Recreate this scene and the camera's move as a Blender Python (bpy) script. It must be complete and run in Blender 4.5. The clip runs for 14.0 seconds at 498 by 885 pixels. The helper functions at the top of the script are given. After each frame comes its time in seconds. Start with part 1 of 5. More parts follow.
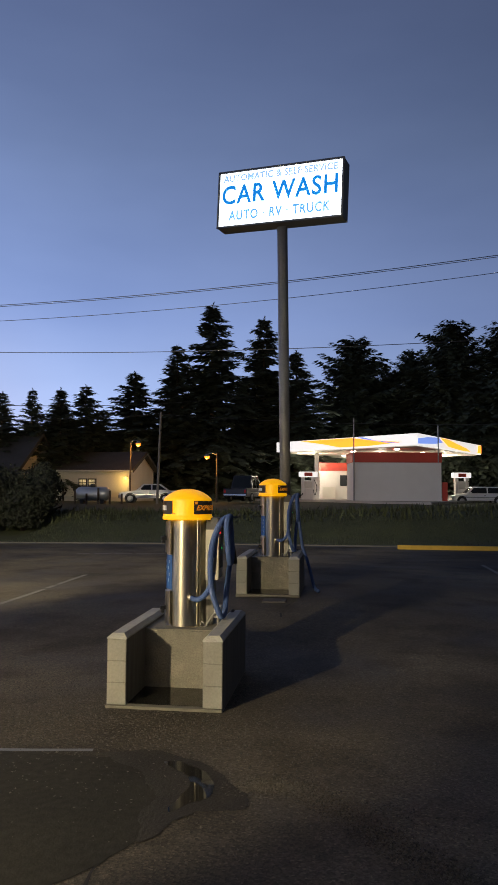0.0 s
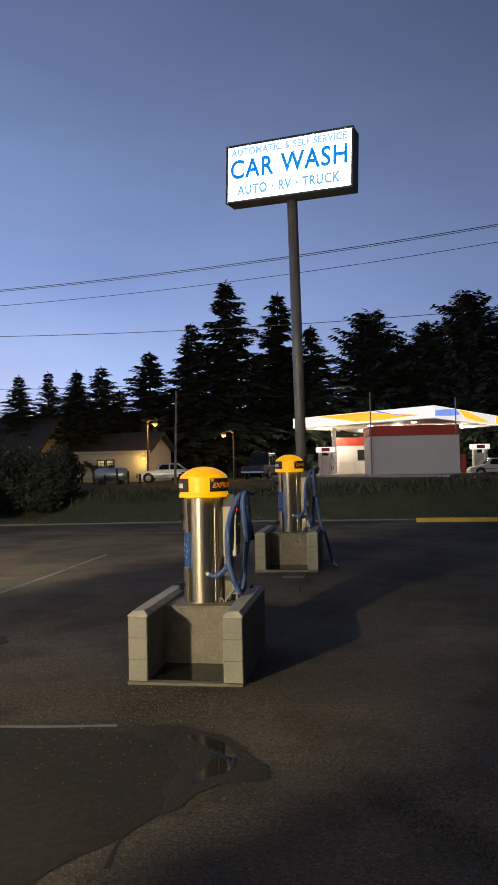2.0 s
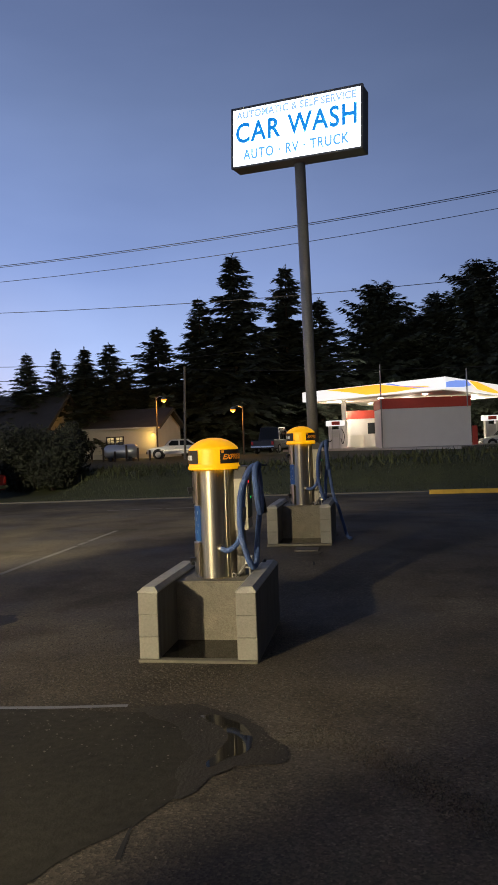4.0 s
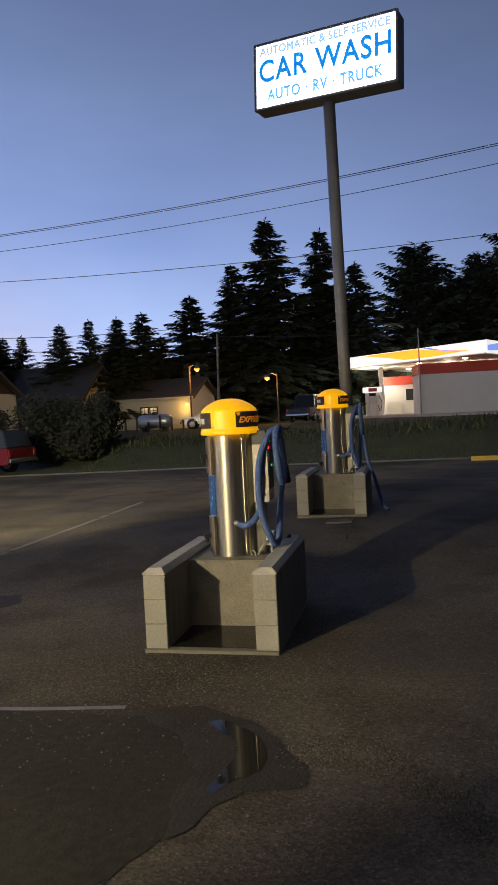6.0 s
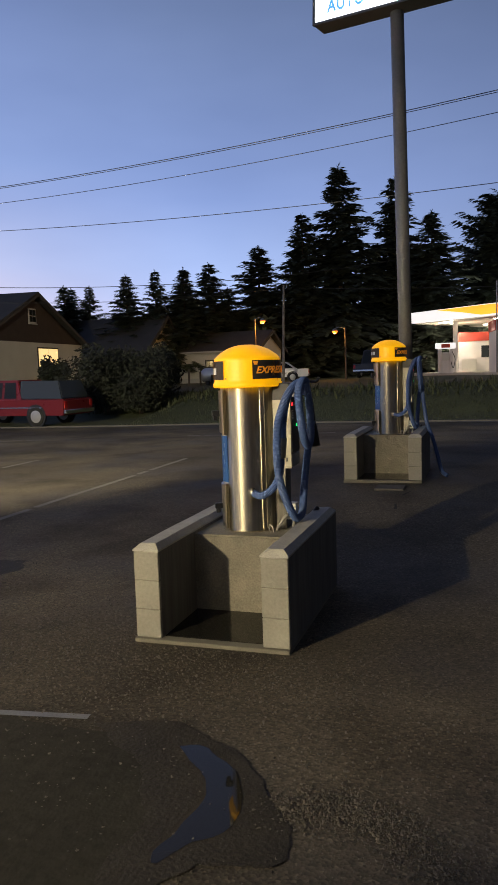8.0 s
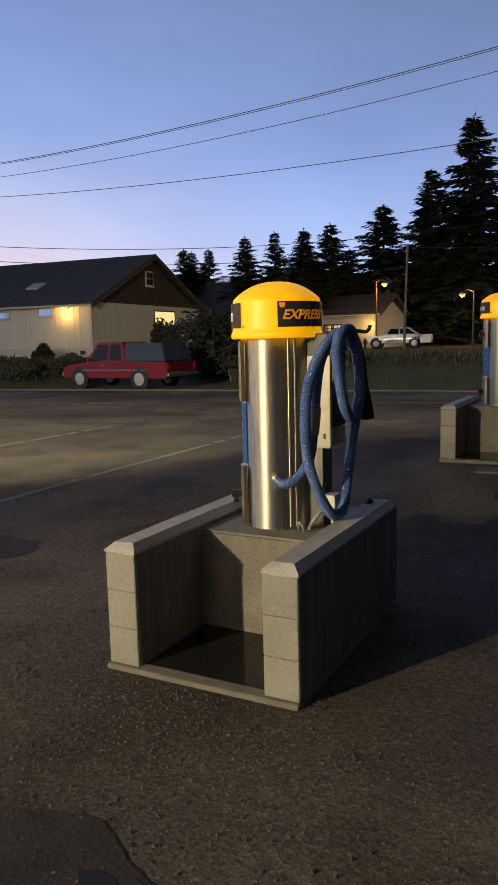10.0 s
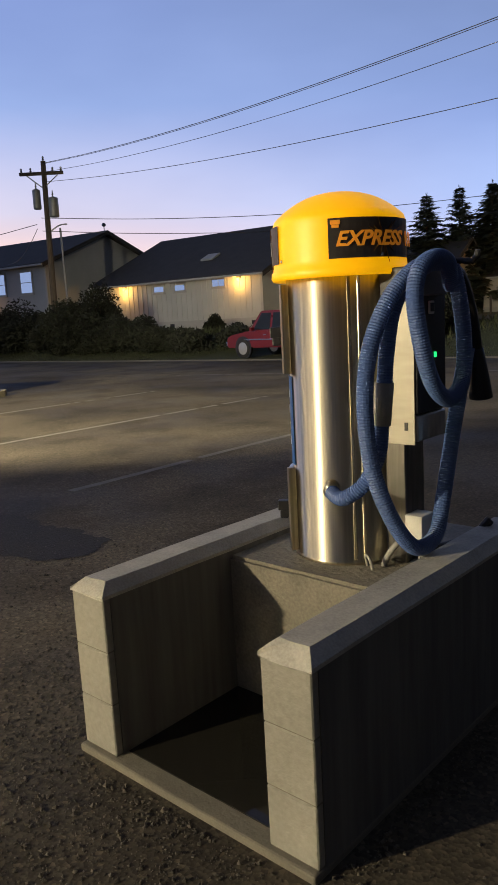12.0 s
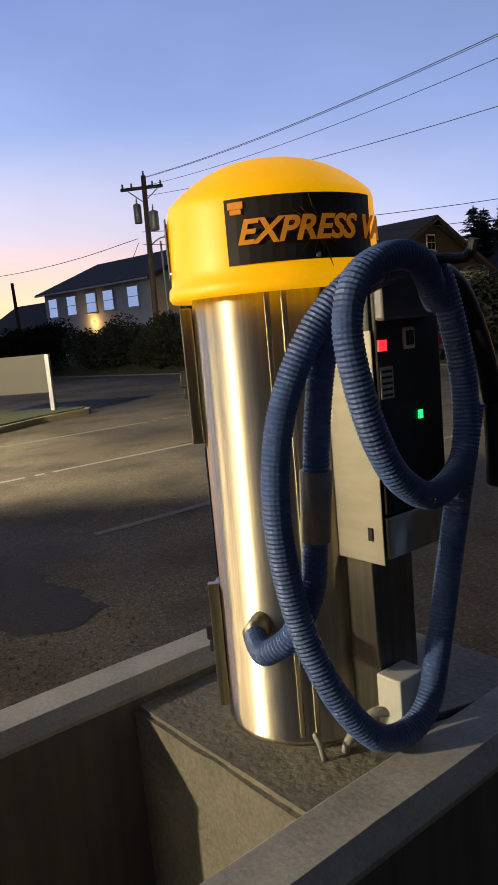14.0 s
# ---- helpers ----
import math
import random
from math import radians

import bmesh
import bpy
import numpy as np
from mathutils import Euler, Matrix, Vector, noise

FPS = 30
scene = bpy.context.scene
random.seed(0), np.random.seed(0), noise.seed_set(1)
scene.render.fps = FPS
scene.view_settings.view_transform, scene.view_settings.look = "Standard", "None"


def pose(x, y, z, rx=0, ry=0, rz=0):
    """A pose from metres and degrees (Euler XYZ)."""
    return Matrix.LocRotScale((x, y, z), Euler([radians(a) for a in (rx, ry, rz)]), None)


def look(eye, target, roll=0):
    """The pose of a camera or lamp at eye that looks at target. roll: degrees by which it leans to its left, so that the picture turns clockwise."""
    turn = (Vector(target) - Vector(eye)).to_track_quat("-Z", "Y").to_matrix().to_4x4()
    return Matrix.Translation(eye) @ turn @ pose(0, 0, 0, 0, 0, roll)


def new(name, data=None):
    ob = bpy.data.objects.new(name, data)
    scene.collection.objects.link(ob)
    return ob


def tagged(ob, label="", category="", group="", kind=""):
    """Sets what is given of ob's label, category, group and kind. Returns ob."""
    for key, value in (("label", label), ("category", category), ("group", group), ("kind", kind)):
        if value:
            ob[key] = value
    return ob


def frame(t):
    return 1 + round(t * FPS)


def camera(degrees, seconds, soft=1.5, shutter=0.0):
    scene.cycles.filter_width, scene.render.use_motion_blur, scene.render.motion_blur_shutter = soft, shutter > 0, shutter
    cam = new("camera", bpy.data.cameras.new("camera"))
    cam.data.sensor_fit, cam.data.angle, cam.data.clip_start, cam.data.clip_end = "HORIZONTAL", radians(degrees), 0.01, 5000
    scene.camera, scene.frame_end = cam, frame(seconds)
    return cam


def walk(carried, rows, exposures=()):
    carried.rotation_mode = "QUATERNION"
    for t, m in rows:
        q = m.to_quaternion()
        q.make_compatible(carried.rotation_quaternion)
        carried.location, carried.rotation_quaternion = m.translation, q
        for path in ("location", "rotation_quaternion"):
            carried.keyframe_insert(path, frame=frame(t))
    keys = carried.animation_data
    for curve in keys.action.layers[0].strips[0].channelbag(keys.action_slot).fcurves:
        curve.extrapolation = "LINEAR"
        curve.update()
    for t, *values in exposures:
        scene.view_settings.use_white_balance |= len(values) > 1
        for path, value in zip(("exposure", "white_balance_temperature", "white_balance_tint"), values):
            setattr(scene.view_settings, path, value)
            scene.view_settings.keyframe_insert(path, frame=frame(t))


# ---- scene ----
cam = camera(37.3, 14.0, soft=1.6)
PATH = [
    (0, (0.129, -0.249, 1.897), (-0.131, 1.73, 2.021), 0.3),
    (0.5, (0.127, -0.244, 1.895), (-0.147, 1.734, 2.004), 0.1),
    (1, (0.128, -0.228, 1.888), (-0.158, 1.749, 1.983), -0.1),
    (1.5, (0.136, -0.226, 1.882), (-0.166, 1.75, 1.96), -0.6),
    (2, (0.15, -0.233, 1.887), (-0.156, 1.743, 1.95), -1.2),
    (4.5, (0.085, 0.197, 1.828), (-0.267, 2.165, 1.809), -2.6),
    (5, (0.126, 0.409, 1.819), (-0.269, 2.369, 1.782), -2.7),
    (5.5, (0.076, 0.644, 1.794), (-0.332, 2.6, 1.735), -2.9),
    (6, (0.092, 0.873, 1.76), (-0.343, 2.823, 1.679), -2.9),
    (6.5, (0.159, 1.125, 1.764), (-0.31, 3.067, 1.668), -2.8),
    (7, (0.117, 1.363, 1.735), (-0.381, 3.297, 1.615), -2.6),
    (7.5, (0.146, 1.619, 1.735), (-0.399, 3.537, 1.578), -2.3),
    (8, (0.221, 1.911, 1.705), (-0.398, 3.803, 1.51), -1.9),
    (10.5, (0.31, 3.669, 1.557), (-0.723, 5.355, 1.261), -1.5),
    (11, (0.289, 4.002, 1.539), (-0.87, 5.602, 1.227), -1.7),
    (11.5, (0.195, 4.336, 1.522), (-1.056, 5.859, 1.184), -2.4),
    (12, (0.144, 4.697, 1.472), (-1.179, 6.157, 1.134), -3.1),
    (12.5, (0.007, 4.986, 1.503), (-1.372, 6.393, 1.162), -4.1),
    (13, (-0.032, 5.275, 1.508), (-1.452, 6.645, 1.183), -4.9),
    (13.5, (-0.034, 5.564, 1.52), (-1.532, 6.853, 1.214), -5.3),
    (14, (-0.121, 5.799, 1.514), (-1.66, 7.04, 1.212), -5.2),
]
EXPOSURES = [(0.0, 0.1), (5.0, 0.15), (8.0, 0.15), (10.5, 0.2), (12.0, 0.22), (14.0, 0.25)]
walk(cam, [(t, look(eye, target, roll)) for t, eye, target, roll in PATH], EXPOSURES)

# ---- dusk sky ----
world = bpy.data.worlds.new("dusk")
scene.world = world
world.use_nodes = True
wn, wl = world.node_tree.nodes, world.node_tree.links
wn.clear()


def wnode(kind, **inputs):
    n = wn.new(kind)
    for k, v in inputs.items():
        n.inputs[int(k[1:])].default_value = v
    return n


def wmath(op, a, b=0.0):
    n = wn.new("ShaderNodeMath")
    n.operation = op
    for i, s in enumerate((a, b)):
        if isinstance(s, (int, float)):
            n.inputs[i].default_value = s
        else:
            wl.new(s, n.inputs[i])
    return n.outputs[0]


def wramp(fac, stops):
    n = wn.new("ShaderNodeValToRGB")
    while len(n.color_ramp.elements) < len(stops):
        n.color_ramp.elements.new(0.5)
    for e, (p, c) in zip(n.color_ramp.elements, stops):
        e.position, e.color = p, (*c, 1)
    wl.new(fac, n.inputs[0])
    return n.outputs[0]


coord = wn.new("ShaderNodeTexCoord")
split = wn.new("ShaderNodeSeparateXYZ")
wl.new(coord.outputs["Generated"], split.inputs[0])
# towards the sunset: azimuth in the far left of the place
SUNSET = (-0.968, 0.25)
toward = wmath("ADD", wmath("MULTIPLY", split.outputs[0], SUNSET[0]), wmath("MULTIPLY", split.outputs[1], SUNSET[1]))
height = split.outputs[2]
cool = wramp(height, [(0.0, (0.26, 0.33, 0.50)), (0.1, (0.24, 0.315, 0.52)), (0.22, (0.148, 0.208, 0.395)), (0.42, (0.086, 0.122, 0.228)), (0.6, (0.054, 0.075, 0.15)), (1.0, (0.015, 0.02, 0.04))])
warm = wramp(height, [(0.0, (0.80, 0.40, 0.15)), (0.06, (0.72, 0.42, 0.26)), (0.14, (0.42, 0.38, 0.44)), (0.26, (0.19, 0.255, 0.44)), (0.42, (0.12, 0.17, 0.38)), (0.6, (0.05, 0.07, 0.15)), (1.0, (0.015, 0.02, 0.04))])
amount = wmath("POWER", wmath("MAXIMUM", wmath("MULTIPLY", wmath("ADD", toward, -0.55), 2.2), 0.0), 1.5)
# the sky dims away from the sunset, to night behind the walker
dim = wmath("MINIMUM", wmath("MAXIMUM", wmath("ADD", wmath("MULTIPLY", toward, 1.35), 0.98), 0.5), 1.8)
clouds = wn.new("ShaderNodeTexNoise")
clouds.inputs["Scale"].default_value, clouds.inputs["Detail"].default_value = 2.2, 4
stretch = wn.new("ShaderNodeMapping")
stretch.inputs["Scale"].default_value = (1, 1, 3)
wl.new(coord.outputs["Generated"], stretch.inputs[0])
wl.new(stretch.outputs[0], clouds.inputs["Vector"])
mix = wn.new("ShaderNodeMix")
mix.data_type = "RGBA"
wl.new(amount, mix.inputs[0])
wl.new(cool, mix.inputs[6])
wl.new(warm, mix.inputs[7])
night = wn.new("ShaderNodeMix")
night.data_type = "RGBA"
wl.new(wmath("MINIMUM", wmath("MAXIMUM", wmath("MULTIPLY", wmath("ADD", toward, 0.15), -2.2), 0.0), 1.0), night.inputs[0])
wl.new(mix.outputs[2], night.inputs[6])
night.inputs[7].default_value = (0.06, 0.058, 0.055, 1)
veil = wn.new("ShaderNodeMix")
veil.data_type, veil.blend_type = "RGBA", "MULTIPLY"
veil.inputs[0].default_value = 1.0
wl.new(night.outputs[2], veil.inputs[6])
wl.new(wramp(clouds.outputs[0], [(0.3, (0.86, 0.87, 0.9)), (0.75, (1.1, 1.08, 1.06))]), veil.inputs[7])
back = wn.new("ShaderNodeBackground")
wl.new(dim, back.inputs[1])
wl.new(veil.outputs[2], back.inputs[0])
wout = wn.new("ShaderNodeOutputWorld")
wl.new(back.outputs[0], wout.inputs[0])


def lamp(name, kind, m, watts, colour, size=0.1, spot=None, blend=0.4):
    d = bpy.data.lights.new(name, kind)
    d.energy, d.color = watts, colour
    if kind == "AREA":
        d.size = size
    elif kind in ("POINT", "SPOT"):
        d.shadow_soft_size = size
    if spot:
        d.spot_size, d.spot_blend = radians(spot), blend
    ob = new(name, d)
    ob.matrix_world = m
    return ob


# flood light on the wash building behind the walker, street lamps, wall lamps, canopy lights
FLOOD = (-5.0, -1.6, 3.1)
lamp("wash_bay_flood_light", "SPOT", look(FLOOD, (3.2, 8.0, 0.0)), 2600, (1.0, 0.84, 0.55), 0.1, 95, 1.0)


# unseen lamp, added to brighten the left of the lot
FLOOD2 = (-10.8, 3.0, 5.0)
lamp("unseen_lot_flood_light", "SPOT", look(FLOOD2, (-13.0, 18.0, 0.0)), 11500, (1.0, 0.86, 0.58), 0.08, 92)
# lamps without fixtures, added so the drum mirrors warm lit walls
for x in (-8.5, -5.5):
    lamp("unseen_wall_fill", "AREA", look((x, -6.6, 4.3), (x, -8.2, 1.6)), 800, (1.0, 0.80, 0.48), 1.2)
for y in (-5.0, -2.0, 1.0):
    lamp("unseen_wall_fill", "AREA", look((-9.4, y, 4.3), (-11.0, y, 1.6)), 260, (1.0, 0.80, 0.48), 1.2)

# ---- materials ----
def material(name, colour=(0.5, 0.5, 0.5), rough=0.6, metal=0.0, vary=0.15, scale=6.0, bump=0.0, bump_scale=60.0, emit=None, power=0.0, ior=1.45, island=False):
    m = bpy.data.materials.new(name)
    m.use_nodes = True
    n, l = m.node_tree.nodes, m.node_tree.links
    b = n["Principled BSDF"]
    b.inputs["Roughness"].default_value, b.inputs["Metallic"].default_value, b.inputs["IOR"].default_value = rough, metal, ior
    b.inputs["Base Color"].default_value = (*colour, 1)
    tc = n.new("ShaderNodeTexCoord")
    if vary:
        big, fine = n.new("ShaderNodeTexNoise"), n.new("ShaderNodeTexNoise")
        big.inputs["Scale"].default_value, big.inputs["Detail"].default_value = scale, 5
        fine.inputs["Scale"].default_value, fine.inputs["Detail"].default_value = scale * 14, 3
        for t in (big, fine):
            l.new(tc.outputs["Object"], t.inputs["Vector"])
        add = n.new("ShaderNodeMath")
        add.operation = "ADD"
        l.new(big.outputs[0], add.inputs[0])
        l.new(fine.outputs[0], add.inputs[1])
        src = add.outputs[0]
        ramp = n.new("ShaderNodeValToRGB")
        ramp.color_ramp.elements[0].position, ramp.color_ramp.elements[1].position = 0.3, 0.72
        half = n.new("ShaderNodeMath")
        half.operation, half.inputs[1].default_value = "MULTIPLY", 0.5
        l.new(src, half.inputs[0])
        if island:
            g = n.new("ShaderNodeNewGeometry")
            ad = n.new("ShaderNodeMath")
            ad.operation = "MULTIPLY_ADD"
            ad.inputs[1].default_value = 0.5
            l.new(g.outputs["Random Per Island"], ad.inputs[0])
            l.new(half.outputs[0], ad.inputs[2])
            sub = n.new("ShaderNodeMath")
            sub.operation, sub.inputs[1].default_value = "SUBTRACT", 0.25
            l.new(ad.outputs[0], sub.inputs[0])
            l.new(sub.outputs[0], ramp.inputs[0])
        else:
            l.new(half.outputs[0], ramp.inputs[0])
        ramp.color_ramp.elements[0].color = (*[c * (1 - vary) for c in colour], 1)
        ramp.color_ramp.elements[1].color = (*[min(1, c * (1 + vary)) for c in colour], 1)
        l.new(ramp.outputs[0], b.inputs["Base Color"])
        rr = n.new("ShaderNodeMapRange")
        rr.inputs[3].default_value, rr.inputs[4].default_value = max(0.02, rough - 0.08), min(1, rough + 0.1)
        l.new(big.outputs[0], rr.inputs[0])
        l.new(rr.outputs[0], b.inputs["Roughness"])
    if bump:
        bn, bt = n.new("ShaderNodeBump"), n.new("ShaderNodeTexNoise")
        bt.inputs["Scale"].default_value, bt.inputs["Detail"].default_value = bump_scale, 6
        bn.inputs["Strength"].default_value, bn.inputs["Distance"].default_value = bump, 0.01
        l.new(tc.outputs["Object"], bt.inputs["Vector"])
        l.new(bt.outputs[0], bn.inputs["Height"])
        l.new(bn.outputs[0], b.inputs["Normal"])
    if emit:
        b.inputs["Emission Color"].default_value, b.inputs["Emission Strength"].default_value = (*emit, 1), power
    return m


def asphalt_material():
    m = material("asphalt", (0.05, 0.047, 0.041), 0.8, vary=0.0)
    n, l = m.node_tree.nodes, m.node_tree.links
    b = n["Principled BSDF"]
    tc = n.new("ShaderNodeTexCoord")

    def noise_at(scale, detail=5):
        t = n.new("ShaderNodeTexNoise")
        t.inputs["Scale"].default_value, t.inputs["Detail"].default_value = scale, detail
        l.new(tc.outputs["Object"], t.inputs["Vector"])
        return t.outputs[0]

    def ramp(fac, stops):
        r = n.new("ShaderNodeValToRGB")
        while len(r.color_ramp.elements) < len(stops):
            r.color_ramp.elements.new(0.5)
        for e, (p, c) in zip(r.color_ramp.elements, stops):
            e.position, e.color = p, (*c, 1)
        l.new(fac, r.inputs[0])
        return r.outputs[0]

    def mixed(kind, fac, a, c):
        x = n.new("ShaderNodeMix")
        x.data_type, x.blend_type = "RGBA", kind
        x.inputs[0].default_value = fac
        l.new(a, x.inputs[6])
        l.new(c, x.inputs[7])
        return x.outputs[2]

    b.inputs["Specular IOR Level"].default_value = 0.18
    patches = ramp(noise_at(0.35, 6), [(0.33, (0.054, 0.046, 0.035)), (0.5, (0.102, 0.087, 0.065)), (0.66, (0.165, 0.14, 0.102))])
    stones = n.new("ShaderNodeTexVoronoi")
    stones.inputs["Scale"].default_value = 75
    l.new(tc.outputs["Object"], stones.inputs["Vector"])
    sep = n.new("ShaderNodeSeparateColor")
    l.new(stones.outputs["Color"], sep.inputs[0])
    grains = ramp(sep.outputs[0], [(0.0, (0.55, 0.55, 0.55)), (0.75, (1.0, 1.0, 0.98)), (0.93, (1.15, 1.13, 1.1)), (1.0, (1.6, 1.55, 1.45))])
    col = mixed("MULTIPLY", 1.0, patches, grains)
    stain = ramp(noise_at(1.1, 7), [(0.36, (0.55, 0.54, 0.53)), (0.52, (1, 1, 1))])
    col = mixed("MULTIPLY", 0.8, col, stain)
    l.new(col, b.inputs["Base Color"])
    wet = n.new("ShaderNodeMapRange")
    wet.inputs[1].default_value, wet.inputs[2].default_value = 0.36, 0.56
    wet.inputs[3].default_value, wet.inputs[4].default_value = 0.66, 0.9
    l.new(noise_at(0.7, 4), wet.inputs[0])
    l.new(wet.outputs[0], b.inputs["Roughness"])
    bn = n.new("ShaderNodeBump")
    bn.inputs["Strength"].default_value, bn.inputs["Distance"].default_value = 0.35, 0.005
    l.new(stones.outputs["Distance"], bn.inputs["Height"])
    b2 = n.new("ShaderNodeBump")
    b2.inputs["Strength"].default_value, b2.inputs["Distance"].default_value = 0.25, 0.02
    l.new(noise_at(9, 6), b2.inputs["Height"])
    l.new(bn.outputs[0], b2.inputs["Normal"])
    l.new(b2.outputs[0], b.inputs["Normal"])
    return m


def streaked_material(name, colour, rough, metal, stretch, scale, vary, strength=0.15):
    """Grain drawn out along one axis: brushed steel, boards, siding."""
    m = material(name, colour, rough, metal, vary=0)
    n, l = m.node_tree.nodes, m.node_tree.links
    b = n["Principled BSDF"]
    tc, mp, t = n.new("ShaderNodeTexCoord"), n.new("ShaderNodeMapping"), n.new("ShaderNodeTexNoise")
    mp.inputs["Scale"].default_value = stretch
    t.inputs["Scale"].default_value, t.inputs["Detail"].default_value = scale, 5
    l.new(tc.outputs["Object"], mp.inputs[0])
    l.new(mp.outputs[0], t.inputs["Vector"])
    r = n.new("ShaderNodeValToRGB")
    r.color_ramp.elements[0].position, r.color_ramp.elements[1].position = 0.3, 0.7
    r.color_ramp.elements[0].color = (*[c * (1 - vary) for c in colour], 1)
    r.color_ramp.elements[1].color = (*[min(1, c * (1 + vary)) for c in colour], 1)
    l.new(t.outputs[0], r.inputs[0])
    l.new(r.outputs[0], b.inputs["Base Color"])
    bn = n.new("ShaderNodeBump")
    bn.inputs["Strength"].default_value, bn.inputs["Distance"].default_value = strength, 0.002
    l.new(t.outputs[0], bn.inputs["Height"])
    l.new(bn.outputs[0], b.inputs["Normal"])
    return m


ASPHALT = asphalt_material()
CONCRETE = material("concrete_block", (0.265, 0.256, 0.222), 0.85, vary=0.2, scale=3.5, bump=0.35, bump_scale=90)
# shade of the wall sides is in this base colour; streaks are grime
SHADEDPLASTER = streaked_material("shade_darkened_block_wall", (0.135, 0.13, 0.12), 0.85, 0.0, (1, 9, 0.6), 3, 0.2, 0.35)
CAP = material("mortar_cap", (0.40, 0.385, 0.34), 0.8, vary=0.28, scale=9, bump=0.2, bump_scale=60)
MORTAR = material("mortar", (0.16, 0.148, 0.118), 0.9, vary=0.2, scale=12, bump=0.4)
PEDESTAL = material("cast_concrete", (0.22, 0.2, 0.155), 0.75, vary=0.38, scale=6, bump=0.7, bump_scale=45)
WETSLAB = material("wet_slab", (0.07, 0.062, 0.05), 0.35, vary=0.4, scale=4, bump=0.3, bump_scale=30)
WATER = material("puddle_water", (0.02, 0.019, 0.016), 0.03, vary=0.0, ior=1.37)
STEEL = streaked_material("brushed_steel", (0.52, 0.47, 0.345), 0.32, 1.0, (14, 14, 0.2), 5, 0.22, 0.05)
sn, sl = STEEL.node_tree.nodes, STEEL.node_tree.links
sb = sn["Principled BSDF"]
tangent = sn.new("ShaderNodeTangent")
tangent.direction_type, tangent.axis = "RADIAL", "Z"
sl.new(tangent.outputs[0], sb.inputs["Tangent"])
sb.inputs["Anisotropic"].default_value, sb.inputs["Anisotropic Rotation"].default_value, sb.inputs["Roughness"].default_value = 0.8, 0.25, 0.34
STEELDARK = streaked_material("worn_steel_plate", (0.60, 0.57, 0.50), 0.3, 1.0, (3, 3, 1), 12, 0.18)
PANELSTEEL = streaked_material("satin_steel_sheet", (0.36, 0.34, 0.28), 0.55, 0.6, (1, 1, 5), 8, 0.08)
# emission put into the plastic, as if lit from inside; no lamp within
DOME = material("glowing_yellow_plastic", (0.93, 0.44, 0.008), 0.42, vary=0.05, scale=4, bump=0.05, bump_scale=30, emit=(1.0, 0.46, 0.0), power=0.55)
LABEL = material("dark_label", (0.035, 0.03, 0.028), 0.4, vary=0.3, scale=18)
# faint emission brightens the print; letters and crest are no lamps
ORANGE = material("glowing_orange_print", (0.95, 0.36, 0.03), 0.5, vary=0.12, scale=25, emit=(1.0, 0.33, 0.02), power=0.12)
BLUE = material("blue_sticker", (0.02, 0.085, 0.27), 0.4, vary=0.15, scale=8)
WHITE = material("white_print", (0.75, 0.75, 0.72), 0.5, vary=0.06)
HOSE = material("blue_ribbed_hose", (0.065, 0.115, 0.29), 0.5, vary=0.25, scale=14, bump=0.15, bump_scale=80)
CUFF = material("grey_rubber_cuff", (0.26, 0.25, 0.24), 0.55, vary=0.2, scale=20)
BLACK = material("black_plastic", (0.018, 0.018, 0.02), 0.38, vary=0.2, scale=15)
DULLSTEEL = streaked_material("dull_steel_post", (0.20, 0.19, 0.17), 0.34, 1.0, (6, 6, 0.4), 8, 0.3)
DARKSTEEL = material("dark_steel_tube", (0.055, 0.055, 0.055), 0.5, 0.4, vary=0.2, scale=9)
VISOR = material("grey_visor", (0.17, 0.17, 0.18), 0.45, 0.3, vary=0.12, scale=10)
GREYBOX = material("painted_metal_box", (0.62, 0.61, 0.56), 0.5, vary=0.08, scale=12)
CONDUIT = material("pale_conduit", (0.32, 0.31, 0.28), 0.55, vary=0.1, scale=12)
REDLED = material("red_display", (0.3, 0.01, 0.01), 0.4, vary=0, emit=(1, 0.02, 0.03), power=1.6)
GREENLED = material("green_display", (0.01, 0.3, 0.05), 0.4, vary=0, emit=(0.02, 1, 0.2), power=1.3)
SIGNBOX = material("sign_cabinet_paint", (0.13, 0.13, 0.13), 0.5, 0.3, vary=0.2, scale=3)
SIGNFACE = material("lit_sign_face", (0.85, 0.87, 0.9), 0.5, vary=0.0, emit=(0.86, 0.93, 1.0), power=3.0)
SIGNBLUE = material("lit_blue_letter", (0.02, 0.3, 0.7), 0.5, vary=0.0, emit=(0.0, 0.16, 0.56), power=1.0)
SIGNPALE = material("lit_pale_letter", (0.3, 0.5, 0.8), 0.5, vary=0.0, emit=(0.07, 0.33, 0.70), power=1.0)
SIGNFADED = material("lit_faded_letter", (0.6, 0.7, 0.85), 0.5, vary=0.0, emit=(0.24, 0.44, 0.75), power=1.0)
POLEPAINT = material("grey_pole_paint", (0.20, 0.20, 0.20), 0.5, 0.2, vary=0.2, scale=2.5)
GRASS = material("bank_grass", (0.05, 0.058, 0.022), 0.9, vary=0.5, scale=1.2, bump=0.9, bump_scale=8)
BLADES = material("grass_blades", (0.042, 0.05, 0.02), 0.8, vary=0.45, scale=0.8, island=True)
KERBYELLOW = material("yellow_kerb_paint", (0.62, 0.40, 0.06), 0.7, vary=0.25, scale=5, bump=0.3)
KERB = material("kerb_concrete", (0.10, 0.095, 0.085), 0.85, vary=0.25, scale=4, bump=0.4)
LINE = material("worn_line_paint", (0.15, 0.142, 0.125), 0.75, vary=0.45, scale=5)
NEEDLES = material("conifer_needles", (0.09, 0.11, 0.075), 0.8, vary=0.5, scale=0.5, island=True)
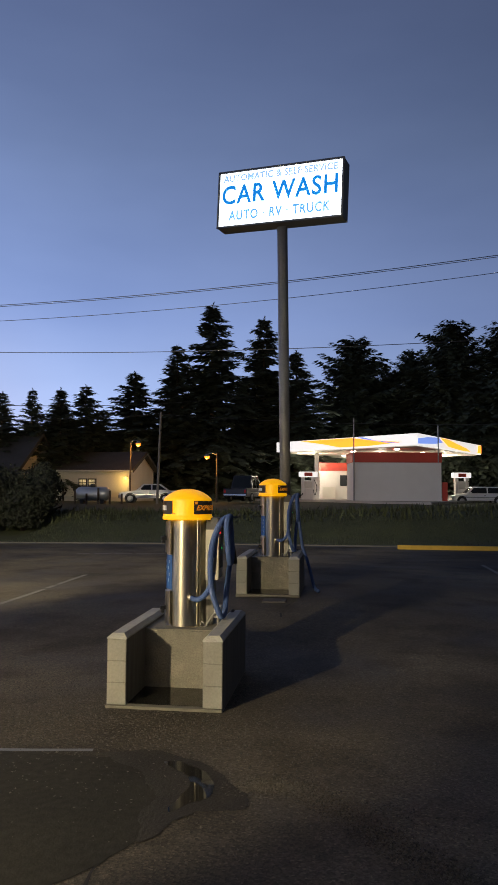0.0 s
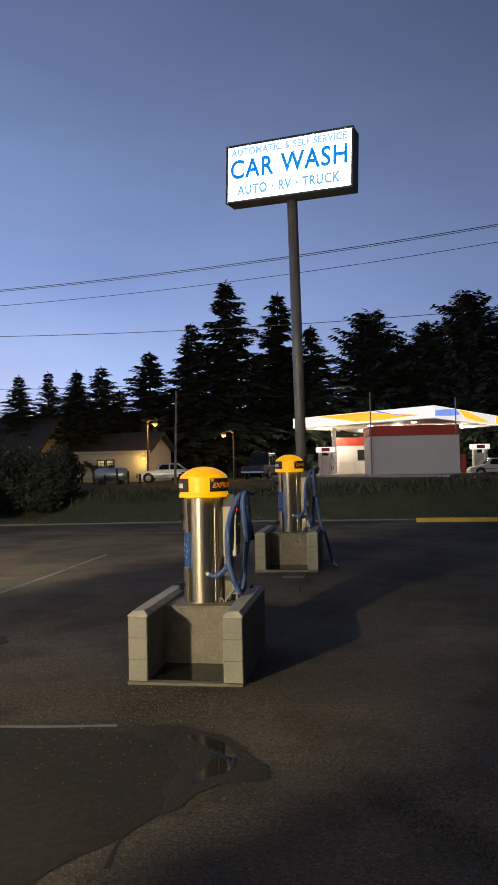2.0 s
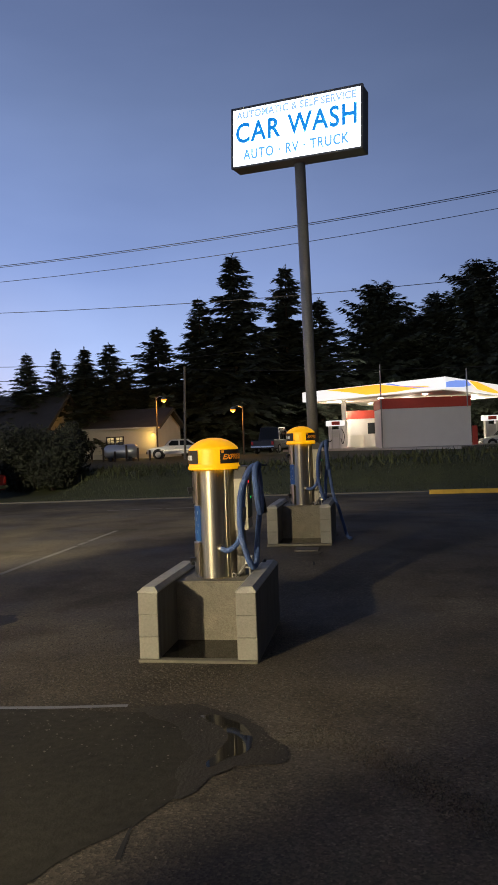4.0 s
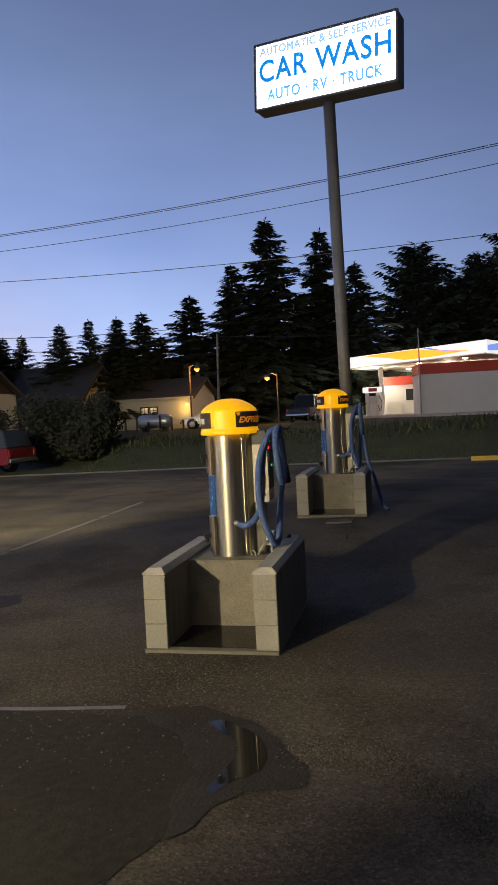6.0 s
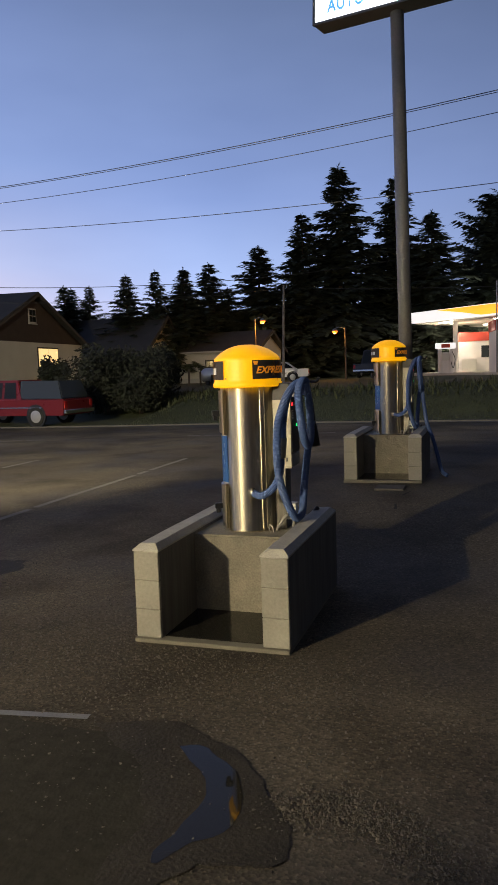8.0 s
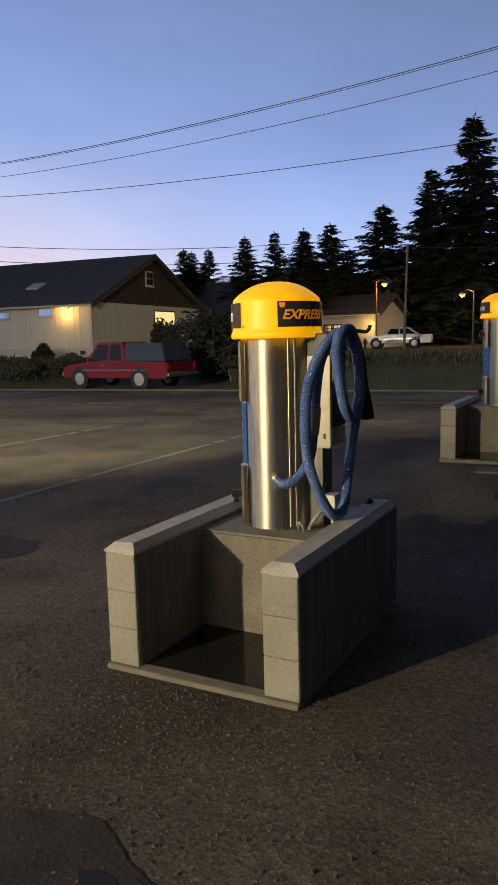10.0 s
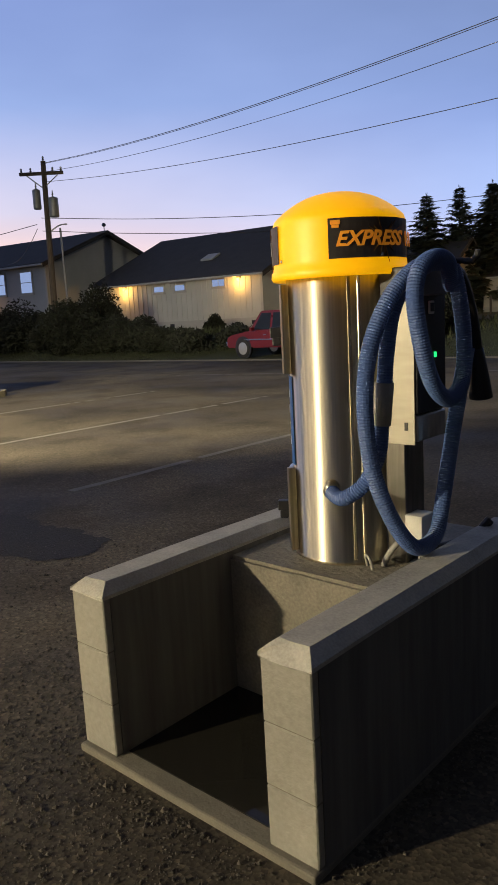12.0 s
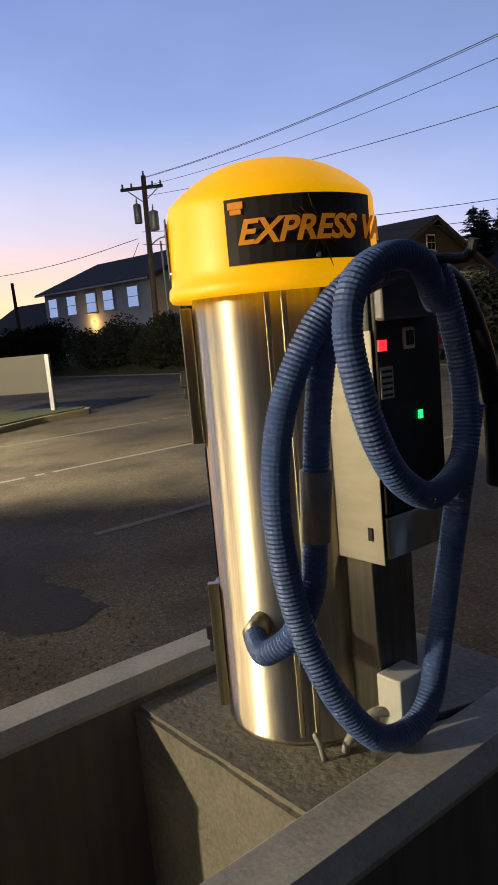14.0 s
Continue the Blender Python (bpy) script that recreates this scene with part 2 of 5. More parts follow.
BARK = material("conifer_bark", (0.07, 0.05, 0.035), 0.9, vary=0.35, scale=3, bump=0.6, bump_scale=15)
LEAVES = material("shrub_leaves", (0.024, 0.028, 0.018), 0.85, vary=0.5, scale=0.8, island=True)
SIDING = material("pale_board_siding", (0.60, 0.61, 0.58), 0.7, vary=0.1, scale=1.0, bump=0.15, bump_scale=20)
SIDINGGREY = material("grey_siding", (0.42, 0.44, 0.46), 0.7, vary=0.12, scale=1.0, bump=0.15, bump_scale=20)
CREAM = material("cream_wall_paint", (0.62, 0.60, 0.54), 0.75, vary=0.12, scale=0.8)
ROOFING = material("dark_shingles", (0.07, 0.066, 0.066), 0.9, vary=0.3, scale=1.5, bump=0.5, bump_scale=12)
GABLEDARK = material("dark_gable_shingles", (0.06, 0.045, 0.04), 0.9, vary=0.3, scale=2, bump=0.5, bump_scale=14)
TRIM = material("pale_trim", (0.5, 0.5, 0.48), 0.6, vary=0.1)
DARKTRIM = material("dark_trim", (0.05, 0.045, 0.04), 0.6, vary=0.2)
SKYGLASS = material("window_glass", (0.6, 0.62, 0.66), 0.05, 1.0, vary=0.05, scale=2)
LITGLASS = material("lit_window", (0.6, 0.5, 0.3), 0.3, vary=0.3, scale=2.5, emit=(1.0, 0.72, 0.30), power=0.9)
WARMLAMP = material("sodium_lamp", (1, 0.6, 0.2), 0.4, vary=0, emit=(1.0, 0.17, 0.006), power=2.4)
WALLLAMP = material("warm_wall_lamp", (1, 0.7, 0.3), 0.4, vary=0, emit=(1.0, 0.46, 0.08), power=3)
FLOODGLASS = material("flood_lamp_glass", (1, 0.9, 0.7), 0.3, vary=0, emit=(1.0, 0.86, 0.6), power=8)
POSTGREY = material("weathered_grey_post", (0.22, 0.20, 0.18), 0.85, vary=0.3, scale=3)
TIMBER = streaked_material("weathered_pole_timber", (0.10, 0.08, 0.065), 0.9, 0.0, (8, 8, 0.6), 4, 0.35)
METALGREY = material("galvanised_grey", (0.30, 0.31, 0.32), 0.5, 0.6, vary=0.15, scale=5)
CABLE = material("cable_black", (0.05, 0.05, 0.055), 0.6, vary=0.0)
CANOPYWHITE = material("canopy_fascia_white", (0.8, 0.8, 0.8), 0.45, vary=0.03, emit=(1.0, 0.97, 0.93), power=0.75)
CANOPYORANGE = material("canopy_fascia_orange", (0.9, 0.4, 0.05), 0.45, vary=0.03, emit=(1.0, 0.40, 0.04), power=0.95)
CANOPYBLUE = material("canopy_fascia_blue", (0.1, 0.2, 0.5), 0.45, vary=0.03, emit=(0.22, 0.32, 0.62), power=0.8)
SOFFIT = material("canopy_soffit", (0.8, 0.76, 0.66), 0.6, vary=0.04)
DOWNLIGHT = material("canopy_downlight", (1, 1, 0.9), 0.4, vary=0, emit=(1.0, 0.9, 0.72), power=14)
REDPAINT = material("red_band_paint", (0.50, 0.06, 0.04), 0.5, vary=0.1)
WHITEPAINT = material("white_wall_paint", (0.70, 0.68, 0.66), 0.6, vary=0.06, scale=1.2)
CARRED = material("red_car_paint", (0.15, 0.013, 0.017), 0.3, 0.2, vary=0.1, scale=2)
CARWHITE = material("white_car_paint", (0.70, 0.70, 0.72), 0.3, 0.1, vary=0.05, scale=2)
CARDARK = material("dark_car_paint", (0.03, 0.032, 0.045), 0.3, 0.3, vary=0.1, scale=2)
CARGLASS = material("car_glass", (0.03, 0.035, 0.04), 0.06, 0.0, vary=0.0)
TYRE = material("tyre_rubber", (0.018, 0.018, 0.018), 0.85, vary=0.2, scale=10)
RIM = material("alloy_rim", (0.36, 0.36, 0.38), 0.35, 0.4, vary=0.1, scale=8)
CHROME = material("chrome_trim", (0.75, 0.75, 0.75), 0.15, 1.0, vary=0.0)
TAILRED = material("tail_light_glass", (0.4, 0.02, 0.02), 0.2, vary=0.0)
TANK = material("propane_tank_paint", (0.55, 0.57, 0.62), 0.35, 0.5, vary=0.1, scale=2)
BOARDGREY = material("grey_sign_board", (0.065, 0.06, 0.052), 0.7, vary=0.1, scale=2)
KERBPALE = material("worn_beige_kerb", (0.30, 0.265, 0.17), 0.8, vary=0.25, scale=3, bump=0.4)
FORECOURT = material("forecourt_concrete", (0.42, 0.40, 0.36), 0.8, vary=0.15, scale=0.8)
IRON = material("cast_iron_cover", (0.12, 0.11, 0.10), 0.7, 0.4, vary=0.3, scale=8, bump=0.5)
GRAVEL = material("loose_gravel", (0.085, 0.075, 0.060), 0.85, vary=0.5, scale=30, island=True)


# ---- mesh helpers ----
def finish(bm, name, mat, smooth=False):
    me = bpy.data.meshes.new(name)
    bmesh.ops.recalc_face_normals(bm, faces=bm.faces)
    bm.to_mesh(me)
    bm.free()
    me.materials.append(mat)
    if smooth:
        for p in me.polygons:
            p.use_smooth = True
    return me


def part(name, bm, mat, parent=None, label="", smooth=False):
    ob = new(name, finish(bm, name, mat, smooth))
    if parent:
        ob.parent = parent
    return tagged(ob, label) if label else ob


def empty(name, m, label, category, group="", kind=""):
    ob = new(name)
    ob.empty_display_size = 0.1
    ob.matrix_basis = m
    return tagged(ob, label, category, group, kind)


def box(x0, x1, y0, y1, z0, z1, bevel=0.0, segments=2, bm=None):
    own = bmesh.new()
    r = bmesh.ops.create_cube(own, size=1)
    bmesh.ops.transform(own, matrix=Matrix.Translation(((x0 + x1) / 2, (y0 + y1) / 2, (z0 + z1) / 2)) @ Matrix.Diagonal((x1 - x0, y1 - y0, z1 - z0, 1)), verts=own.verts)
    if bevel:
        bmesh.ops.bevel(own, geom=own.edges[:], offset=bevel, segments=segments, affect="EDGES", profile=0.5)
    if bm is None:
        return own
    join(bm, own)
    return bm


def join(bm, other):
    me = bpy.data.meshes.new("tmp")
    other.to_mesh(me)
    other.free()
    bm.from_mesh(me)
    bpy.data.meshes.remove(me)
    return bm


def lathe(profile, n=40, bm=None, centre=(0, 0, 0), closed=True):
    """Turns (radius, height) pairs round the z axis."""
    bm = bm or bmesh.new()
    rings = []
    for r, z in profile:
        rings.append([bm.verts.new((centre[0] + r * math.cos(2 * math.pi * i / n), centre[1] + r * math.sin(2 * math.pi * i / n), centre[2] + z)) for i in range(n)])
    for a, b in zip(rings, rings[1:]):
        for i in range(n):
            bm.faces.new((a[i], a[(i + 1) % n], b[(i + 1) % n], b[i]))
    if closed:
        bm.faces.new(rings[0][::-1])
        bm.faces.new(rings[-1])
    return bm


def spline(points, step):
    """Catmull-Rom points at even steps."""
    pts = [Vector(p) for p in points]
    pts = [2 * pts[0] - pts[1], *pts, 2 * pts[-1] - pts[-2]]
    dense = []
    for a, b, c, d in zip(pts, pts[1:], pts[2:], pts[3:]):
        for i in range(24):
            t = i / 24
            dense.append(0.5 * (2 * b + (c - a) * t + (2 * a - 5 * b + 4 * c - d) * t * t + (3 * b - a - 3 * c + d) * t ** 3))
    dense.append(pts[-2])
    out, left = [dense[0]], step
    for a, b in zip(dense, dense[1:]):
        length = (b - a).length
        pos = 0.0
        while length - pos >= left:
            pos += left
            out.append(a.lerp(b, pos / length))
            left = step
        left -= length - pos
    return out


def tube(points, radius, step=0.05, n=10, bm=None, rib=0.0):
    """A tube along a smooth line; rib: how far every other ring stands back."""
    bm = bm or bmesh.new()
    pts = spline(points, step)
    side, rings = None, []
    for i, p in enumerate(pts):
        d = (pts[min(i + 1, len(pts) - 1)] - pts[max(i - 1, 0)]).normalized()
        side = d.orthogonal() if side is None else (side - d * side.dot(d))
        side.normalize()
        up = d.cross(side)
        r = radius(i / (len(pts) - 1)) if callable(radius) else radius
        r -= rib * (i % 2)
        rings.append([bm.verts.new(p + r * (side * math.cos(2 * math.pi * k / n) + up * math.sin(2 * math.pi * k / n))) for k in range(n)])
    for a, b in zip(rings, rings[1:]):
        for k in range(n):
            bm.faces.new((a[k], a[(k + 1) % n], b[(k + 1) % n], b[k]))
    bm.faces.new(rings[0][::-1])
    bm.faces.new(rings[-1])
    return bm


def rod(a, b, r, n=10, bm=None, r2=None):
    a, b = Vector(a), Vector(b)
    return tube([a, b], (lambda t: r + (r2 - r) * t) if r2 is not None else r, (b - a).length / 2.01, n, bm)


def prism(outline, x0, x1, axis="x"):
    """An outline of (u, v) drawn out from x0 to x1 along an axis; u, v are the two other axes in order."""
    bm = bmesh.new()
    def at(s, u, v):
        return (s, u, v) if axis == "x" else (u, s, v) if axis == "y" else (u, v, s)
    a = [bm.verts.new(at(x0, u, v)) for u, v in outline]
    b = [bm.verts.new(at(x1, u, v)) for u, v in outline]
    k = len(outline)
    for i in range(k):
        bm.faces.new((a[i], a[(i + 1) % k], b[(i + 1) % k], b[i]))
    bm.faces.new(a[::-1])
    bm.faces.new(b)
    return bm


def lettering(words, size, depth=0.004, align="CENTER", shear=0.0, space=1.0, bold=0.0):
    """A bmesh of flat words in the x-z plane, facing -y."""
    c = bpy.data.curves.new("words", "FONT")
    c.body, c.size, c.extrude, c.align_x, c.align_y, c.shear, c.space_character, c.offset = words, size, depth, align, "CENTER", shear, space, bold
    c.resolution_u = 4
    ob = new("words", c)
    bpy.context.view_layer.update()
    me = bpy.data.meshes.new_from_object(ob.evaluated_get(bpy.context.evaluated_depsgraph_get()))
    bm = bmesh.new()
    bm.from_mesh(me)
    bpy.data.objects.remove(ob)
    bpy.data.curves.remove(c)
    bpy.data.meshes.remove(me)
    bmesh.ops.transform(bm, matrix=pose(0, 0, 0, 90, 0, 0), verts=bm.verts)
    return bm


def letters(bm, mat, parent):
    """Each separate piece of a lettering becomes a part of its own."""
    left = set(bm.verts)
    while left:
        stack, piece = [next(iter(left))], set()
        while stack:
            q = stack.pop()
            if q not in piece:
                piece.add(q)
                stack += [e.other_vert(q) for e in q.link_edges]
        left -= piece
        one = bmesh.new()
        made = {q: one.verts.new(q.co) for q in piece}
        for fc in {fc for q in piece for fc in q.link_faces}:
            one.faces.new([made[q] for q in fc.verts])
        part("letter", one, mat, parent)
    bm.free()


def smooth_step(a, b, t):
    t = max(0.0, min(1.0, (t - a) / (b - a)))
    return t * t * (3 - 2 * t)


# ---- ground ----
EDGE = [(-260, -60), (-60, 14.0), (-34, 21.9), (-24.0, 22.4), (-18, 22.9), (-12, 23.5), (-5.7, 24.3), (1.5, 24.4), (12, 25.4), (260, 45)]


def edge_y(x):
    for (xa, ya), (xb, yb) in zip(EDGE, EDGE[1:]):
        if x <= xb:
            return ya + (yb - ya) * (x - xa) / (xb - xa)
    return EDGE[-1][1]


def lot_height(x, y):
    """The lot swells gently where the second vacuum stands."""
    return 0.17 * smooth_step(7.6, 11.2, y) * (1 - smooth_step(14, 21, y)) * math.exp(-((x + 0.6) / 4.2) ** 2)


def bank_height(x, y):
    d = y - edge_y(x)
    h = 0.78 * smooth_step(0.2, 5.5, d)
    h += 0.28 * math.exp(-((x - 6) / 7) ** 2) * smooth_step(1, 4, d) * (1 - smooth_step(9, 16, d))
    # level lay-by where the pickup stands
    h *= 1 - (1 - smooth_step(4.2, 7.0, d)) * smooth_step(-20.5, -18, x) * (1 - smooth_step(-12.5, -10.5, x))
    return h + 0.05 * noise.noise((x * 0.7, y * 0.7, 0)) * smooth_step(0.3, 2, d)


def sheet(xs, ys, z):
    bm = bmesh.new()
    grid = [[bm.verts.new((x, y, z(x, y))) for x in xs] for y in ys]
    for a, b in zip(grid, grid[1:]):
        for i in range(len(xs) - 1):
            bm.faces.new((a[i], a[i + 1], b[i + 1], b[i]))
    return bm


def steps(*stretches):
    out = []
    for a, b, n in stretches:
        out += [a + (b - a) * i / n for i in range(n)]
    return out + [stretches[-1][1]]


ground = part("ground", sheet(steps((-400, -30, 6), (-30, -6, 12), (-6, 6, 40), (6, 30, 12), (30, 400, 6)), steps((-300, -10, 5), (-10, 2, 6), (2, 24, 66), (24, 60, 6)), lot_height), ASPHALT, smooth=True)
tagged(ground, "dark worn asphalt lot and street, damp in patches", "asphalt", kind="structure")


def bank_sheet():
    bm = bmesh.new()
    xs = steps((-255, -40, 14), (-40, 20, 75), (20, 255, 14))
    ds = [-0.05, 0.0, 0.4, 1, 1.6, 2.2, 3, 4, 5, 6.5, 8, 11, 16, 30, 70, 200, 900]
    grid = [[bm.verts.new((x, edge_y(x) + d, -0.06 if d < 0 else 0.02 + bank_height(x, edge_y(x) + d))) for x in xs] for d in ds]
    for a, b in zip(grid, grid[1:]):
        for i in range(len(xs) - 1):
            bm.faces.new((a[i], a[i + 1], b[i + 1], b[i]))
    return bm


bank = part("grass_bank", bank_sheet(), GRASS, smooth=True)
tagged(bank, "rough green grass bank beyond the street", "grass bank", kind="structure")

# ---- vacuum islands ----
ISLE = (-1.424, 6.05)          # middle of the front, at the ground
HALF, THICK, DEEP, TALL = 0.508, 0.170, 1.44, 0.585


def island(m, label):
    """Two low block walls, a cast pedestal between them at the rear, and a thin slab. Local: front at y = 0."""
    isle = empty("vacuum_island", m, label, "concrete island", "vacuum islands")
    slab = box(-HALF - 0.008, HALF + 0.004, -0.022, DEEP - 0.02, -0.05, 0.025, 0.008)
    part("slab", slab, MORTAR, isle, "damp stained concrete slab")
    for s in (-1, 1):
        xo, xi = s * HALF, s * (HALF - THICK)
        x0, x1 = min(xo, xi), max(xo, xi)
        wall = part("block_wall", box(x0 - 0.002, x1 + 0.002, 0.03, DEEP, 0.02, TALL), SHADEDPLASTER, isle, "concrete block wall with shade-darkened sides and chamfered cap")
        h = (TALL - 0.025) / 3
        part("joint", box(x0 + 0.003, x1 - 0.003, 0.004, 0.04, 0.02, TALL), MORTAR, wall)
        for c in range(3):
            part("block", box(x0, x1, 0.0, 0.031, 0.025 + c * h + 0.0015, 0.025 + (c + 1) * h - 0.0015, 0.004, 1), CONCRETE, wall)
        c = 0.022
        cap = prism([(x0 - 0.004, TALL), (x1 + 0.004, TALL), (x1 + 0.004, TALL + 0.012), (x1 - 0.032, TALL + 0.045), (x0 + 0.032, TALL + 0.045), (x0 - 0.004, TALL + 0.012)], -0.004, DEEP + 0.004, "y")
        for v in cap.verts:
            if v.co.z > TALL + 0.03:
                v.co.y += 0.045 if v.co.y < 0.5 else -0.04
        bmesh.ops.subdivide_edges(cap, edges=cap.edges[:], cuts=6, use_grid_fill=True)
        for v in cap.verts:
            k = noise.noise_vector(v.co * 14 + Vector((s * 3, 0, 0)))
            v.co += k * 0.0035
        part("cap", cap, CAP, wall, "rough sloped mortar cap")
    px = HALF - THICK - 0.002
    ped = box(-px, px, 0.605, DEEP - 0.01, 0.02, TALL - 0.02)
    bmesh.ops.bevel(ped, geom=[e for e in ped.edges if all(v.co.y < 0.62 and v.co.z > 0.3 for v in e.verts)], offset=0.014, segments=2, affect="EDGES")
    bmesh.ops.subdivide_edges(ped, edges=ped.edges[:], cuts=9, use_grid_fill=True)
    for v in ped.verts:
        if abs(v.co.x) < px - 0.01 and v.co.z < TALL - 0.03:
            v.co.y += 0.016 * abs(noise.noise(v.co * 24)) * smooth_step(0.3, 0.46, v.co.z) - 0.004 * abs(noise.noise(v.co * 9))
    part("pedestal", ped, PEDESTAL, isle, "rough stained cast concrete pedestal")
    part("water", box(-px + 0.004, px - 0.004, 0.05, 0.60, 0.02, 0.029), WATER, isle, "shallow standing water on the slab")
    return isle


island(Matrix.Translation((ISLE[0], ISLE[1], 0)), "low grey concrete block island with cast pedestal and wet slab")
ISLE2 = pose(-1.118, 11.62, 0.178, 0, 0, 0)
island(ISLE2, "low grey concrete block island holding a yellow-topped vacuum")

BASE = TALL - 0.02             # where the vacuums stand
R = 0.199                      # steel drum


def bent(bm, radius):
    """Wraps a flat thing in the x-z plane round the z axis; its middle faces -y."""
    for v in bm.verts:
        a, r = v.co.x / radius, radius - v.co.y
        v.co.x, v.co.y = r * math.sin(a), -r * math.cos(a)
    return bm


def turned(bm, deg):
    bmesh.ops.transform(bm, matrix=pose(0, 0, 0, 0, 0, deg), verts=bm.verts)
    return bm


def plate(w, h, d, z, bevel=0.0, cuts=8):
    bm = box(-w / 2, w / 2, -d, 0, z - h / 2, z + h / 2)
    bmesh.ops.subdivide_edges(bm, edges=[e for e in bm.edges if abs(e.verts[0].co.x - e.verts[1].co.x) > w / 2], cuts=cuts)
    return bm


def star(n, r0, r1, seed):
    rng = random.Random(seed)
    bm = bmesh.new()
    for i in range(n):
        a = 2 * math.pi * i / n + rng.uniform(-0.2, 0.2)
        r = r1 * rng.uniform(0.55, 1.0)
        pts = [(math.cos(a + d) * q, math.sin(a + d) * q) for d, q in ((-0.13, r0), (0.05, r), (0.13, r0))]
        f = [bm.verts.new((x * 1.3, 0, z)) for x, z in pts]
        g = [bm.verts.new((x * 1.3, -0.002, z)) for x, z in pts]
        bm.faces.new(f), bm.faces.new(g)
        for k in range(3):
            bm.faces.new((f[k], f[(k + 1) % 3], g[(k + 1) % 3], g[k]))
    return bm


def shifted(bm, x=0, y=0, z=0):
    bmesh.ops.translate(bm, vec=(x, y, z), verts=bm.verts)
    return bm


def vacuum(m, label):
    """Steel drum with a yellow dome, doors, coin box and a coiled hose. Local: axis at the origin, base at z = 0."""
    v = empty("vacuum_station", m, label, "car vacuum", "vacuum stations")
    drum = lathe([(R + 0.004, 0.0), (R + 0.004, 0.012), (R, 0.014), (R, 1.06), (R - 0.01, 1.075)], 72)
    part("drum", drum, STEEL, v, "brushed stainless steel drum", True)
    # dome: rolled rim, upright band, low crown
    prof = [(0.205, 1.026), (0.243, 1.021), (0.249, 1.031), (0.247, 1.05), (0.241, 1.058), (0.239, 1.08), (0.2365, 1.20), (0.236, 1.216), (0.231, 1.23)]
    for i in range(1, 10):
        r = 0.231 * (1 - (i / 9) ** 1.3)
        prof.append((r + 0.001, 1.23 + 0.092 * (1 - (r / 0.231) ** 2.4)))
    dome = part("dome", lathe(prof, 72), DOME, v, "yellow plastic dome with its own glow", True)
    for deg, words in ((67, True), (-66, False)):
        lab = part("label", turned(bent(shifted(plate(0.34, 0.130, 0.002, 1.143, 0, 14), y=-0.003), 0.2395), deg), LABEL, dome, "dark printed label with faintly glowing orange print")
        part("burst", turned(bent(shifted(star(16, 0.02, 0.085, 5), x=0.02, y=-0.0055, z=1.138), 0.2395), deg), material("brown_print", (0.16, 0.075, 0.015), 0.5, vary=0.2, scale=20), lab)
        if words:
            t = lettering("EXPRESS VA", 0.067, 0.001, "LEFT", 0.32, 1.0, 0.0018)
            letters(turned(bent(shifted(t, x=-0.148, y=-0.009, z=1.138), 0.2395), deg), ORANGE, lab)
        else:
            bars = bmesh.new()
            for k in range(3):
                box(-0.10 + 0.07 * k, -0.045 + 0.07 * k, -0.0085, -0.007, 1.115, 1.16, bm=bars)
            part("lettering", turned(bent(bars, 0.2395), deg), WHITE if deg < 0 else ORANGE, lab)
        crest = box(-0.162, -0.130, -0.009, -0.006, 1.187, 1.201, 0.001, 1, box(-0.158, -0.134, -0.009, -0.006, 1.176, 1.1865, 0.001, 1))
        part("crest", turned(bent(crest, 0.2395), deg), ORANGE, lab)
    for deg in (-20, 70, 160, 250):
        part("screw", turned(shifted(lathe([(0.006, 0), (0.006, 0.004), (0.003, 0.006)], 10), 0, 0, 0), 0), CHROME, dome).matrix_basis = pose(0.243 * math.cos(radians(deg)), 0.243 * math.sin(radians(deg)), 1.085, 0, 90, deg)
    # doors on the side away from the coin box
    for z0, z1 in ((0.70, 1.0), (0.03, 0.33)):
        door = part("filter_door", turned(bent(shifted(plate(0.17, z1 - z0, 0.014, (z0 + z1) / 2), y=-0.002), R), -62), STEELDARK, v, "worn steel access door")
        part("frame_strip", turned(bent(shifted(box(0.075, 0.098, -0.028, 0, z0 - 0.01, z1 + 0.01, 0.003), y=-0.002), R), -62), STEEL, door)
        zm = (z0 + z1) / 2
        latch = bmesh.new()
        box(-0.012, 0.012, -0.07, -0.014, zm - 0.03, zm + 0.01, 0.004, 2, latch)
        box(-0.016, 0.016, -0.062, -0.03, zm - 0.06, zm - 0.028, 0.005, 2, latch)
        part("latch", turned(bent(latch, R), -62), BLACK, door, "black padlock and latch")
    sticker = part("instruction_sticker", turned(bent(shifted(plate(0.20, 0.33, 0.0015, 0.515), y=-0.002), R), -62), BLUE, v, "blue instruction sticker with white lettering")
    bars = bmesh.new()
    for k in range(4):
        box(-0.06, 0.06 - 0.02 * (k % 2), -0.005, -0.0038, 0.60 - k * 0.06, 0.63 - k * 0.06, bm=bars)
    part("lettering", turned(bent(bars, R), -62), WHITE, sticker)
    # seam strips down the drum
    for deg in (42, 52):
        part("seam", turned(bent(box(-0.006, 0.006, -0.005, 0.0, 0.02, 1.03, 0.002, 1), R), deg), STEEL, v)
    # hose port
    port = part("hose_port", rod((0.055, -0.165, 0.295), (0.095, -0.235, 0.285), 0.027, 20), STEEL, v, "short steel suction pipe", True)
    # coin box on a post, beside the drum; its face looks to +x
    bx0, bx1, by0, by1, bz0, bz1 = 0.15, 0.318, -0.046, 0.165, 0.445, 1.042
    body = part("coin_box", box(bx0, bx1, by0, by1, bz0, bz1, 0.006), DARKSTEEL, v, "dark steel coin box with a pale side panel")
    part("side_panel", box(bx0 + 0.035, bx1 + 0.006, by0 - 0.004, by0 - 0.001, bz0 - 0.008, 0.925, 0.001, 1), PANELSTEEL, body)
